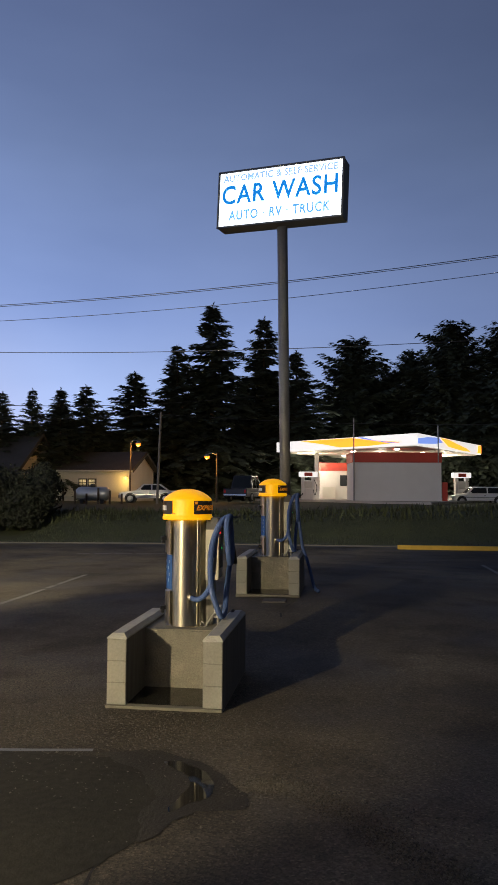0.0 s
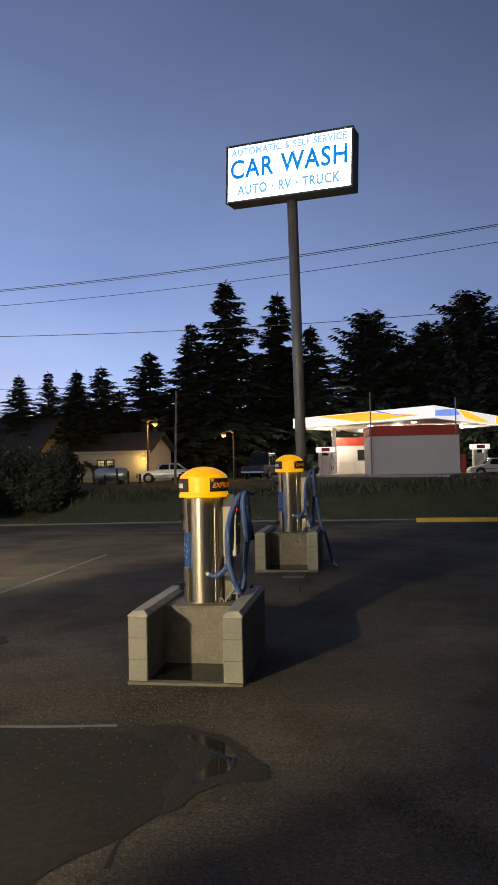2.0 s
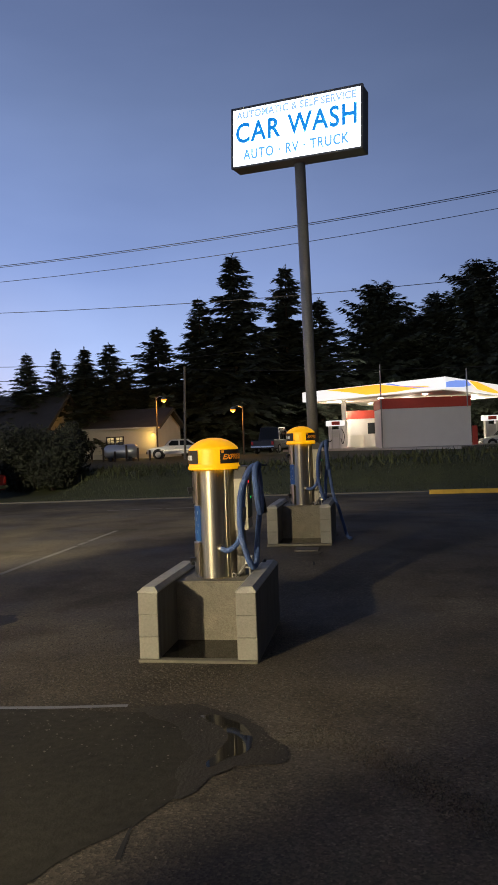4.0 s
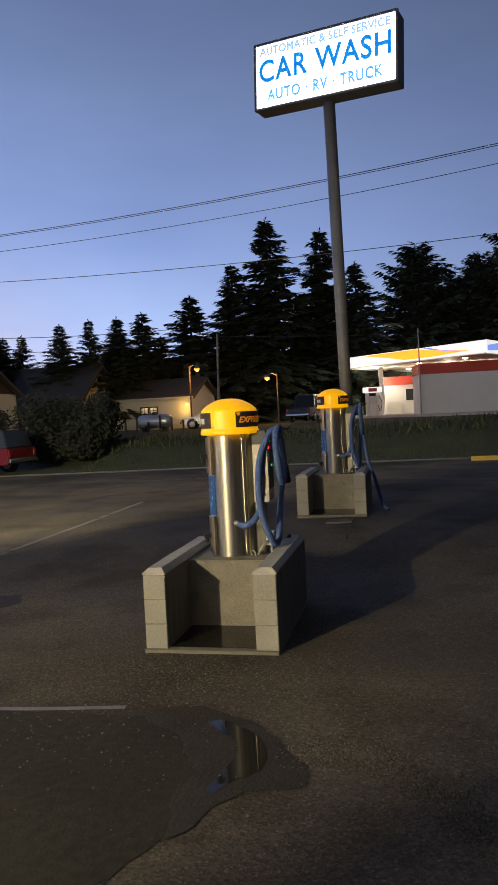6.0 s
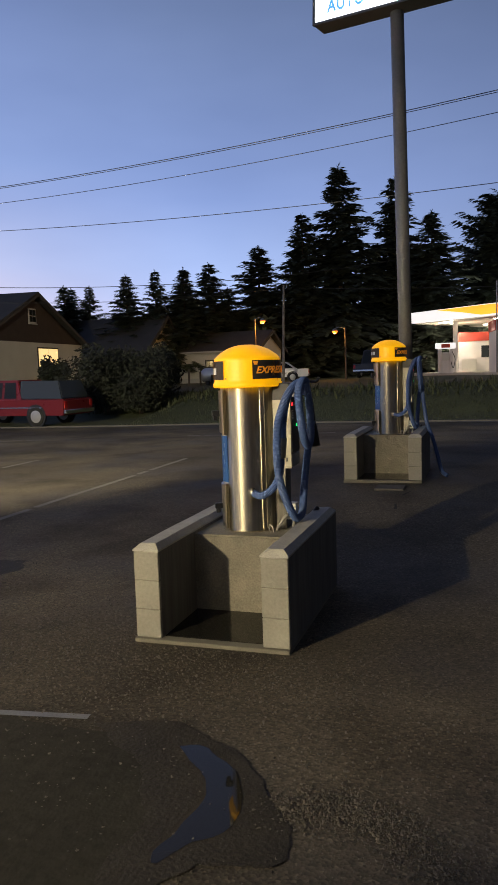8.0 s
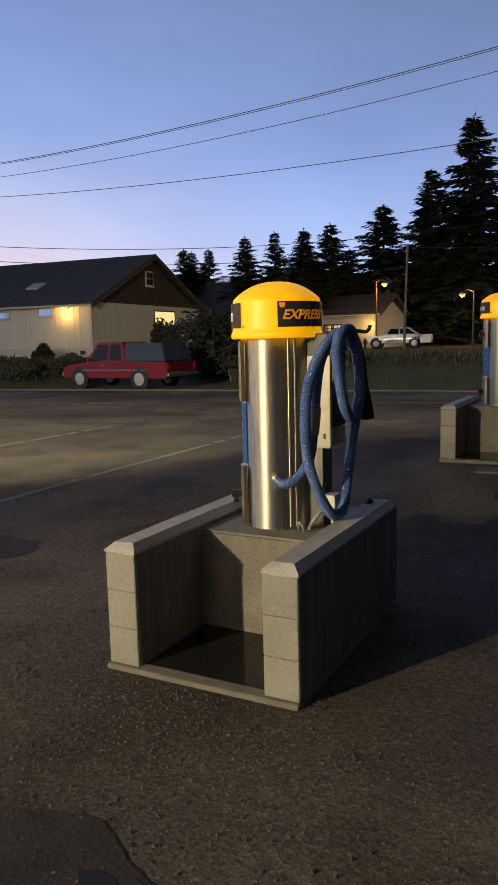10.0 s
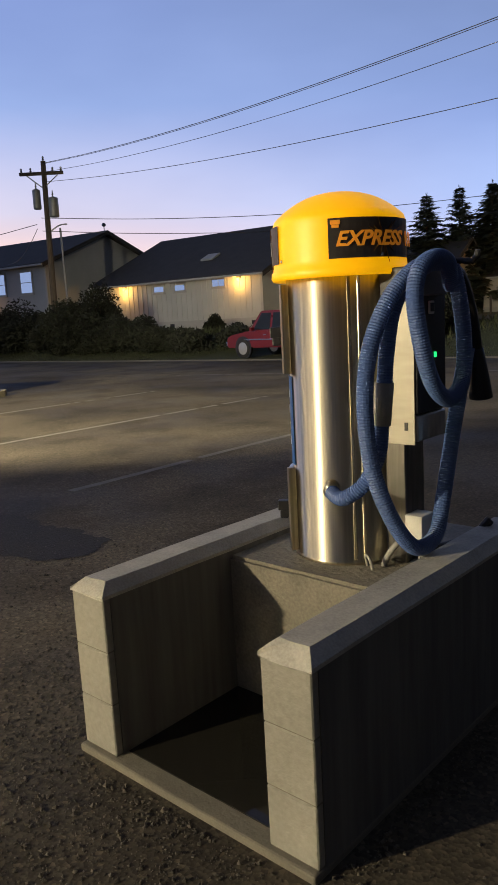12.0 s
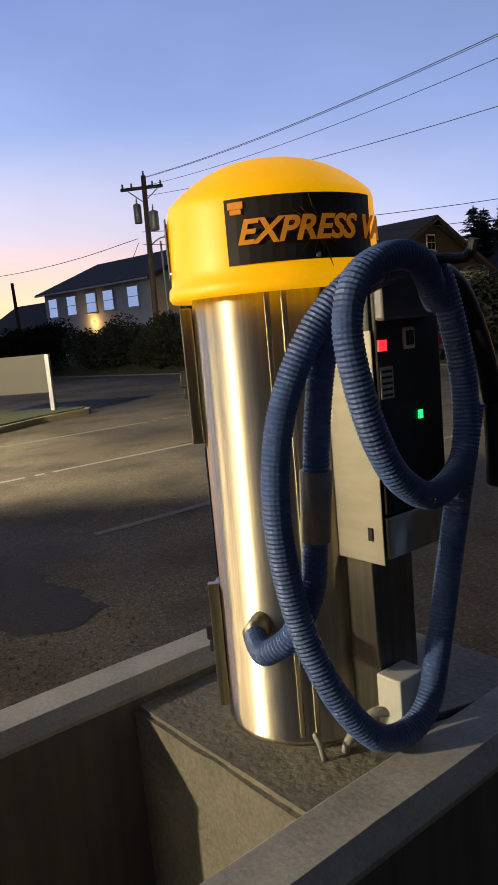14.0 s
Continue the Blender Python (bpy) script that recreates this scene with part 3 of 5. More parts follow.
    part("keyhole", box(0.285, 0.297, by0 - 0.007, by0 - 0.004, 0.487, 0.515), BLACK, body)
    face = part("face_plate", box(bx1 + 0.002, bx1 + 0.014, by0 + 0.004, by1 - 0.002, bz0 + 0.10, bz1 - 0.004, 0.004), BLACK, body, "black control face")
    part("hood", box(bx1 + 0.014, bx1 + 0.04, by0 + 0.0, by0 + 0.175, bz1 - 0.10, bz1 - 0.002, 0.006), VISOR, body, "grey visor plate")
    part("lower_box", box(bx0, bx1 + 0.012, by0 + 0.006, by1, bz0 + 0.002, bz0 + 0.095, 0.006), STEELDARK, body)
    part("red_display", box(bx1 + 0.0135, bx1 + 0.018, by0 + 0.006, by0 + 0.03, 0.882, 0.904), REDLED, face, "lit red display")
    part("green_display", box(bx1 + 0.0135, bx1 + 0.018, by0 + 0.122, by0 + 0.134, 0.731, 0.749), GREENLED, face, "lit green display")
    ring = part("coin_slot", box(bx1 + 0.0135, bx1 + 0.02, by0 + 0.082, by0 + 0.12, 0.88, 0.925, 0.004), GREYBOX, face, "pale coin slot plate")
    part("slot_hole", shifted(box(-0.001, 0.002, -0.012, 0.012, -0.015, 0.015, 0.001), bx1 + 0.02, by0 + 0.101, 0.903), BLACK, ring)
    part("notice", box(bx1 + 0.0135, bx1 + 0.015, by0 + 0.008, by0 + 0.048, 0.785, 0.85), GREYBOX, face, "small worn notice")
    for k in range(5):
        part("lettering", box(bx1 + 0.0155, bx1 + 0.0162, by0 + 0.012, by0 + 0.043, 0.79 + k * 0.012, 0.795 + k * 0.012), BLACK, face)
    part("box_post", box(0.15, 0.275, -0.035, 0.10, 0.0, 0.447, 0.004), DULLSTEEL, v, "dull steel post under the coin box")
    hook = part("hose_hook", tube([(0.36, 0.03, 1.03), (0.43, 0.03, 1.05), (0.50, 0.03, 1.045), (0.52, 0.03, 1.09)], 0.010, 0.02, 10), DARKSTEEL, v)
    # hose: up from the port, over the hook in two turns, down to the foot and back
    X = 0.405
    main = [(X + 0.028, 0.120, 0.76), (X + 0.012, 0.10, 0.62), (X - 0.01, 0.07, 0.42), (X - 0.02, 0.03, 0.24), (X - 0.02, -0.015, 0.135), (X - 0.03, -0.08, 0.095), (X - 0.045, -0.16, 0.12), (X - 0.075, -0.235, 0.235), (X - 0.11, -0.28, 0.40), (X - 0.115, -0.305, 0.60), (X - 0.105, -0.285, 0.78), (X - 0.07, -0.225, 0.93), (X - 0.03, -0.14, 1.02), (X, -0.04, 1.045),
            (X + 0.01, 0.045, 1.03), (X + 0.02, 0.08, 0.93), (X + 0.025, 0.105, 0.78), (X + 0.03, 0.079, 0.65), (X + 0.035, -0.028, 0.60), (X + 0.035, -0.127, 0.65), (X + 0.035, -0.19, 0.745), (X + 0.03, -0.225, 0.865), (X + 0.025, -0.228, 0.95), (X + 0.025, -0.195, 1.02), (X + 0.03, -0.115, 1.055), (X + 0.03, -0.026, 1.045), (X + 0.0, 0.06, 0.97)]
    part("hose", tube(main, 0.028, 0.0045, 18, rib=0.0023), HOSE, v, "blue ribbed vacuum hose in a coil")
    rise = [(X - 0.02, -0.05, 1.04), (X - 0.05, -0.13, 1.0), (X - 0.08, -0.18, 0.90), (X - 0.095, -0.20, 0.77), (X - 0.10, -0.21, 0.66)]
    part("hose", tube(rise, 0.027, 0.0045, 18, rib=0.0023), HOSE, v, "blue ribbed vacuum hose in a coil")
    part("hose_cuff", rod((X - 0.10, -0.21, 0.67), (X - 0.11, -0.215, 0.53), 0.032, 20, r2=0.0295), CUFF, v, "grey rubber hose cuff", True)
    foot = [(X - 0.11, -0.215, 0.54), (X - 0.12, -0.225, 0.43), (X - 0.16, -0.25, 0.335), (X - 0.22, -0.27, 0.285), (0.14, -0.255, 0.275), (0.092, -0.23, 0.286)]
    part("hose", tube(foot, 0.0265, 0.0045, 18, rib=0.0023), HOSE, v, "blue ribbed hose end at the suction pipe")
    # crevice nozzle on the far side of the coil
    part("wand_hose", tube([(X - 0.01, 0.05, 1.04), (X, 0.13, 1.0), (X + 0.01, 0.19, 0.88), (X + 0.015, 0.225, 0.74)], 0.022, 0.02, 14), BLACK, v, "black wand hose", True)
    noz = tube([(X + 0.015, 0.222, 0.75), (X + 0.02, 0.235, 0.66), (X + 0.02, 0.25, 0.57)], lambda t: 0.024 + 0.018 * t, 0.03, 16)
    part("nozzle", noz, BLACK, v, "black plastic claw nozzle", True)
    # junction box, conduit and a loose wire at the foot
    jb = part("junction_box", box(0.278, 0.345, -0.05, 0.04, 0.07, 0.185, 0.004), GREYBOX, v, "small pale electrical box")
    part("conduit", tube([(0.315, 0.0, 0.075), (0.315, 0.0, 0.04), (0.315, 0.0, -0.002)], 0.012, 0.015, 10), CONDUIT, jb, "", True)
    part("conduit", tube([(0.30, -0.045, 0.10), (0.285, -0.075, 0.105), (0.255, -0.095, 0.07), (0.225, -0.10, 0.02), (0.22, -0.10, -0.003)], 0.011, 0.012, 10), CONDUIT, jb, "grey bent flexible conduit", True)
    part("conduit", tube([(0.17, -0.13, -0.003), (0.172, -0.14, 0.03), (0.185, -0.16, 0.05), (0.205, -0.165, 0.035), (0.21, -0.16, -0.003)], 0.006, 0.012, 10), CONDUIT, v, "pale bent conduit stub", True)
    part("valve_pipe", tube([(0.31, 0.09, 0.03), (0.36, 0.22, 0.035), (0.39, 0.32, 0.045)], 0.010, 0.03, 10, bm=rod((0.37, 0.30, 0.02), (0.41, 0.36, 0.085), 0.018)), DARKSTEEL, v)
    return v


vacuum(Matrix.Translation((-1.432, 6.978, BASE)), "stainless steel car vacuum with yellow dome and coiled blue hose")
second = vacuum(Matrix.Translation((-1.126, 12.52, BASE + 0.178)), "stainless steel car vacuum with yellow dome, hose trailing over the wall")
part("hose", tube([(0.42, 0.05, 0.93), (0.455, 0.0, 0.6), (0.50, -0.03, 0.25), (0.535, -0.05, 0.10), (0.60, -0.10, -0.06), (0.67, -0.17, -0.30), (0.73, -0.25, -0.50), (0.80, -0.36, -0.545)], 0.028, 0.0055, 12, rib=0.002), HOSE, second, "blue ribbed hose hanging over the block wall", True)

# ---- pylon sign ----
wide, high = 2.50, 1.10
sign = empty("pylon_sign", Matrix.Translation((-1.10, 13.20, 7.40)) @ pose(0, 0, 0, 0, 2.2, -15), "tall lit car wash sign on a grey steel pole", "sign")
cabinet = part("cabinet", box(-wide / 2, wide / 2, 0.02, 0.36, -high / 2, high / 2, 0.02), SIGNBOX, sign, "dark sign cabinet")
for a, b, c, d in ((-wide / 2, wide / 2, high / 2 - 0.035, high / 2 + 0.006), (-wide / 2, wide / 2, -high / 2 - 0.006, -high / 2 + 0.035), (-wide / 2 - 0.006, -wide / 2 + 0.035, -high / 2, high / 2), (wide / 2 - 0.035, wide / 2 + 0.006, -high / 2, high / 2)):
    part("retainer", box(a, b, -0.02, 0.03, c, d, 0.005, 1), SIGNBOX, cabinet)
face = part("sign_face", box(-wide / 2 + 0.03, wide / 2 - 0.03, 0.0, 0.022, -high / 2 + 0.03, high / 2 - 0.03), SIGNFACE, sign, "glowing white sign face")
for words, size, z, mat, space, bold in (("AUTOMATIC & SELF SERVICE", 0.185, 0.395, SIGNFADED, 1.05, 0.006), ("CAR WASH", 0.50, 0.06, SIGNBLUE, 1.10, 0.009), ("AUTO · RV · TRUCK", 0.255, -0.335, SIGNPALE, 1.15, 0.006)):
    bm = lettering(words, size, 0.006, "CENTER", 0, space, bold)
    w = max(v.co.x for v in bm.verts) - min(v.co.x for v in bm.verts)
    want = {0.395: 2.28, 0.06: 2.30, -0.335: 2.02}[z]
    bmesh.ops.transform(bm, matrix=Matrix.Diagonal((want / w, 1, 1, 1)), verts=bm.verts)
    letters(shifted(bm, y=-0.012, z=z), mat, face)
pole_top = Vector((-1.05, 13.40, 6.86))
pole = part("pole", rod((-0.96, 13.40, 0.1), pole_top, 0.098, 28), POLEPAINT, None, "", True)
pole.parent = sign
pole.matrix_parent_inverse = sign.matrix_basis.inverted()

# ---- street furniture across the road ----
def street_lamp(x, y, z, top, label, arm=(0.5, -0.1), watts=230):
    ob = empty("street_lamp", Matrix.Translation((x, y, z)), label, "street lamp", "street lamps")
    part("post", rod((0, 0, -0.3), (0, 0, top - z + 0.25), 0.07, 10, r2=0.05), TIMBER, ob)
    part("arm", tube([(0, 0, top - z + 0.1), (arm[0] * 0.5, arm[1] * 0.5, top - z + 0.25), (arm[0], arm[1], top - z + 0.15)], 0.03, 0.1, 8), METALGREY, ob)
    part("lamp_head", shifted(lathe([(0.02, 0.2), (0.16, 0.1), (0.22, 0.0)], 16), arm[0], arm[1], top - z), METALGREY, ob)
    part("lamp_globe", shifted(lathe([(0.03, -0.22), (0.15, -0.15), (0.2, -0.05), (0.18, 0.02)], 16), arm[0], arm[1], top - z), WARMLAMP, ob, "glowing orange lamp")
    lamp("street_light", "POINT", Matrix.Translation((x + arm[0], y + arm[1] - 0.05, top - 0.45)), watts, (1.0, 0.45, 0.08), 0.2)


street_lamp(-15.9, 53.5, 0.8, 5.21, "orange street lamp on a slim pole before the trees", (0.62, -0.1))
street_lamp(-9.45, 54.2, 0.8, 4.28, "orange lamp on a short timber post before the trees", (-0.75, 0.0))
lone = part("timber_post", rod((-12.55, 48.6, 0.6), (-12.35, 48.6, 7.1), 0.09, 10, r2=0.07), POSTGREY)
tagged(lone, "bare slim timber utility post by the bank", "utility post")


def utility_pole():
    m = Matrix.Translation((-31.67, 26.0, 0.57))
    p = empty("utility_pole", m, "weathered timber utility pole with crossarm and two transformers", "utility pole")
    part("shaft", rod((0, 0, -0.6), (0.12, 0.1, 8.75), 0.17, 14, r2=0.12), TIMBER, p)
    arm = part("crossarm", box(-1.05, 1.05, -0.06, 0.06, 8.05, 8.2, 0.01), TIMBER, p)
    arm.matrix_basis = pose(0.1, -0.05, 0, 0, 0, 42)
    for s in (-1, 1):
        part("brace", rod((0.1, 0.0, 7.45), (0.1 + s * 0.55, s * 0.5, 8.05), 0.025, 6), METALGREY, p)
    for x in (-0.95, -0.5, 0.55, 0.95):
        part("insulator", shifted(lathe([(0.03, 0), (0.06, 0.05), (0.035, 0.1), (0.055, 0.15), (0.02, 0.2)], 10), x, 0, 8.2), METALGREY, arm)
    part("insulator", shifted(lathe([(0.03, 0), (0.06, 0.05), (0.035, 0.1), (0.055, 0.15), (0.02, 0.2)], 10), 0.12, 0.1, 8.73), METALGREY, p)
    for x, y, r, z in ((0.38, 0.28, 0.24, 6.1), (-0.22, -0.22, 0.19, 6.5)):
        can = part("transformer", shifted(lathe([(r - 0.03, 0), (r, 0.04), (r, 0.85), (r - 0.02, 0.9), (0.06, 0.95)], 18), x, y, z), METALGREY, p, "grey transformer can", True)
        part("bushing", shifted(lathe([(0.05, 0), (0.03, 0.06), (0.05, 0.12), (0.03, 0.18), (0.02, 0.3)], 10), x, y, z + 0.94), METALGREY, can)
    part("conduit", rod((0.62, 0.45, 0), (0.55, 0.42, 5.6), 0.05, 8), METALGREY, p)
    part("lamp_arm", tube([(0.1, 0.1, 5.4), (0.5, 0.4, 5.7), (0.9, 0.7, 5.75)], 0.035, 0.1, 8), METALGREY, p)


utility_pole()


def wire(name, z0, z1, z2, r, y0=26.0, y2=21.9, label="black overhead power cable"):
    """A sagging cable from the pole at x = -31.5 through x = -10.5 and x = 4.6 to a pole off to the right."""
    xa, xb, xc = -31.5, -10.5, 4.6
    s1, s2 = (z1 - z0) / (xb - xa), (z2 - z1) / (xc - xb)
    a = (s2 - s1) / (xc - xa)
    pts = []
    for i in range(15):
        x = xa + i * 4.6
        pts.append((x, y0 + (y2 - y0) * (x - xa) / (xc - xa), z0 + s1 * (x - xa) + a * (x - xa) * (x - xb)))
    ob = part(name, tube(pts, r, 0.8, 6), CABLE)
    tagged(ob, label, "cable", "overhead cables")


wire("power_cable", 9.15, 8.22, 8.80, 0.011)
wire("power_cable", 9.12, 8.17, 8.75, 0.009)
wire("power_cable", 8.75, 7.66, 8.28, 0.009)
wire("power_cable", 8.3, 6.50, 6.30, 0.010)
for (a, b, sag) in (((-31.4, 25.6, 6.6), (-5, 49, 8.2), 1.1), ((-31.4, 25.6, 6.0), (-12.4, 48.6, 6.9), 0.8), ((-12.4, 48.6, 6.9), (30, 62, 8.0), 0.8), ((-31.5, 25.4, 6.3), (-60, 19, 8), 1.2), ((-31.5, 25.4, 6.1), (-44, 31, 5.6), 0.5)):
    pts = [tuple(Vector(a).lerp(Vector(b), i / 8) - Vector((0, 0, 4 * sag * (i / 8) * (1 - i / 8)))) for i in range(9)]
    tagged(part("service_cable", tube(pts, 0.016, 1.0, 5), CABLE), "thin black service cable", "cable", "overhead cables")

# ---- houses beyond the street ----
def window(parent, name, x0, x1, z0, z1, y, lit=False, panes=(2, 2), frame_mat=None):
    """A framed window on a wall that faces -y in the house's own axes."""
    w = part(name, box(x0 - 0.07, x1 + 0.07, y - 0.05, y + 0.02, z0 - 0.07, z1 + 0.07), frame_mat or TRIM, parent)
    cols, rows = panes
    for i in range(cols):
        for j in range(rows):
            a, b = x0 + (x1 - x0) * i / cols + 0.02, x0 + (x1 - x0) * (i + 1) / cols - 0.02
            c, d = z0 + (z1 - z0) * j / rows + 0.02, z0 + (z1 - z0) * (j + 1) / rows - 0.02
            part("pane", box(a, b, y - 0.062, y - 0.045, c, d), LITGLASS if lit else SKYGLASS, w)
    part("window_sill", box(x0 - 0.12, x1 + 0.12, y - 0.11, y - 0.02, z0 - 0.13, z0 - 0.07), frame_mat or TRIM, w)
    return w


def gable_house(name, m, length, width, eave, ridge, wall_mat, label, over=0.5, gable_mat=None, battens=True, apex=0.5):
    """A house whose long front faces -y from x = -length to 0 and whose gable end stands at x = 0."""
    h = empty(name, m, label, "house")
    wall = part("wall", box(-length, 0, 0, width, -0.6, eave), wall_mat, h)
    ya = width * apex
    gables = prism([(0.02, eave), (width - 0.02, eave), (ya, ridge - 0.12)], -length + 0.02, 0.0, "x")
    part("gable", gables, gable_mat or wall_mat, h, "dark shingled gable end" if gable_mat else "")
    drop = (ridge - eave) / ya
    for y0, z0 in ((-over, eave - over * drop), (width + over, eave - over * (ridge - eave) / (width - ya))):
        part("roof", prism([(y0, z0), (ya, ridge), (ya, ridge + 0.16), (y0, z0 + 0.16)], -length - 0.3, 0.45, "x"), ROOFING, h, "dark shingled roof slope")
    for y0, z0 in ((-over, eave - over * drop), (width + over, eave - over * (ridge - eave) / (width - ya))):
        part("barge_board", prism([(y0, z0 - 0.12), (ya, ridge - 0.12), (ya, ridge + 0.02), (y0, z0 + 0.04)], 0.452, 0.5, "x"), DARKTRIM, h)
    part("gutter", box(-length - 0.3, 0.45, -over - 0.09, -over - 0.005, eave - over * drop - 0.02, eave - over * drop + 0.10, 0.02), TRIM, h)
    part("base_board", box(-length, 0.03, -0.035, -0.004, -0.55, 0.42), TRIM, h, "pale foundation band")
    part("base_board", box(0.004, 0.035, -0.035, width, -0.55, 0.42), TRIM, h)
    part("corner_board", box(-0.12, 0.04, -0.045, -0.004, 0.42, eave - 0.1), TRIM, h)
    if battens:
        n = int(length / 0.4)
        for i in range(n):
            part("batten", box(-length + 0.4 * i, -length + 0.4 * i + 0.05, -0.03, 0.0, 0.42, eave - 0.02), wall_mat, h)
    return h


YAW = 5.0
A = pose(-26.6, 36.0, 0.95, 0, 0, YAW)
store = gable_house("long_house", A, 13.2, 13.4, 2.95, 5.95, SIDING, "long pale sided single-storey house with dark roof", 0.55, GABLEDARK)
window(store, "window", -3.5, -2.6, 2.25, 2.7, 0, False, (2, 1))
window(store, "window", -6.4, -5.6, 2.2, 2.55, 0, False, (1, 1))
window(store, "window", -8.1, -7.3, 2.2, 2.55, 0, False, (1, 1))
for x in (-0.65, -3.6, -6.8):
    part("vent", box(x - 0.17, x + 0.17, -0.05, -0.03, 0.05, 0.27), BLACK, store)
sky = part("skylight", box(-5.8, -4.9, 0, 0.9, 0, 0.1), TRIM, store)
sky.matrix_basis = pose(0, 1.8, 3.93, 24, 0, 0)
for x in (-1.55, -10.6):
    fixture = part("wall_lamp", box(x - 0.13, x + 0.13, -0.2, -0.02, 2.62, 2.8, 0.03), METALGREY, store)
    part("lamp_globe", shifted(lathe([(0.03, -0.12), (0.09, -0.08), (0.1, 0)], 14), x, -0.13, 2.62), WALLLAMP, fixture, "glowing warm lamp")
    lamp("wall_light", "POINT", A @ Matrix.Translation((x, -0.45, 2.45)), 60, (1.0, 0.48, 0.09), 0.1)


def gable_window(parent, y0, y1, z0, z1, lit, panes=(2, 2), mat=None):
    w = window(parent, "window", y0, y1, z0, z1, 0, lit, panes, mat)
    w.matrix_basis = pose(0, 0, 0, 0, 0, 90)
    return w


gable_window(store, 6.1, 6.9, 4.2, 5.0, False, (2, 2), TRIM)
gable_window(store, 7.0, 9.6, 1.3, 2.6, True, (2, 1), DARKTRIM)

B = pose(-41.6, 32.3, 0.95, 0, 0, YAW + 3)
tall = gable_house("two_storey_house", B, 12.5, 11.0, 4.6, 6.7, SIDINGGREY, "two-storey grey sided house with dark low-pitched roof", 0.6, None, False)
for x in (-1.9, -4.6, -6.6, -9.0, -11.4):
    window(tall, "window", x - 0.55, x + 0.55, 2.75, 4.1, 0, False, (1, 2))
part("porch_lamp", shifted(lathe([(0.03, -0.1), (0.09, -0.06), (0.1, 0)], 12), -6.5, -0.15, 2.1), WALLLAMP, tall, "glowing warm lamp")
lamp("porch_light", "POINT", B @ Matrix.Translation((-6.5, -0.5, 2.0)), 60, (1.0, 0.55, 0.14), 0.1)
ball = part("roof_finial", shifted(lathe([(0.03, 0), (0.03, 0.3), (0.13, 0.36), (0.15, 0.45), (0.08, 0.55)], 10), 0.1, 5.5, 6.82), METALGREY, tall)
rail = empty("porch_fence", pose(-37.6, 29.5, 0.8, 0, 0, 30), "low pale picket fence before the house", "fence")
for i in range(3):
    part("rail", box(-1.9, 1.9, 0, 0.05, 0.15 + 0.3 * i, 0.24 + 0.3 * i), TRIM, rail)
for i in range(5):
    part("post", box(-1.9 + i * 0.95, -1.8 + i * 0.95, -0.05, 0.05, -0.2, 1.0), TRIM, rail)

C = pose(-17.0, 56.8, 0.75, 0, 0, -4)
cream = gable_house("cream_outbuilding", C, 6.6, 6.0, 2.6, 4.0, CREAM, "cream painted low building with dark roof", 0.35, None, False)
for x in (-3.9, -3.1):
    window(cream, "window", x - 0.3, x + 0.3, 1.3, 1.8, 0, False, (2, 2), DARKTRIM)
lamp("yard_light", "POINT", C @ Matrix.Translation((-0.25, -0.7, 1.65)), 40, (1.0, 0.60, 0.12), 0.15)
yard = part("yard_lamp", shifted(lathe([(0.05, -0.12), (0.12, -0.06), (0.13, 0.06), (0.04, 0.12)], 12), -0.2, -0.16, 1.9), WALLLAMP, cream, "glowing warm lamp")

LH = pose(-24.5, 52.0, 0.8, 0, 0, 0)
gable_house("dark_roof_house", LH, 13.0, 9.0, 2.2, 5.3, CREAM, "cream house with a broad dark roof behind shrubs", 0.5, None, False)
FAR = pose(-62.0, 37.0, 0.8, 0, 0, 10)
gable_house("low_far_house", FAR, 16, 9, 2.6, 5.2, SIDINGGREY, "low grey far house with dark roof", 0.5, None, False)

tank = empty("propane_tank", pose(-17.0, 48.5, 0.75, 0, 0, 4), "silver propane tank on cradles beside a fence", "tank")
prof = [(0.02, -1.25), (0.25, -1.2), (0.42, -1.05), (0.48, -0.85), (0.48, 0.85), (0.42, 1.05), (0.25, 1.2), (0.02, 1.25)]
shell = part("shell", lathe(prof, 28), TANK, tank, "", True)
shell.matrix_basis = pose(0, 0, 0.72, 0, 90, 0)
for x in (-0.7, 0.7):
    part("cradle", box(x - 0.12, x + 0.12, -0.4, 0.4, -0.2, 0.34), KERB, tank)
part("valve_cover", shifted(lathe([(0.2, 0), (0.2, 0.16), (0.12, 0.22)], 16), 0, 0, 1.17), DARKSTEEL, tank)
for i in range(6):
    tagged(part("fence_post", rod((-18.9 + i * 0.82, 47.9, 0.4), (-18.9 + i * 0.82, 47.9, 1.9 - 0.2 * (i % 3)), 0.07, 8), TIMBER), "dark timber fence post", "post", "fence posts by the tank")


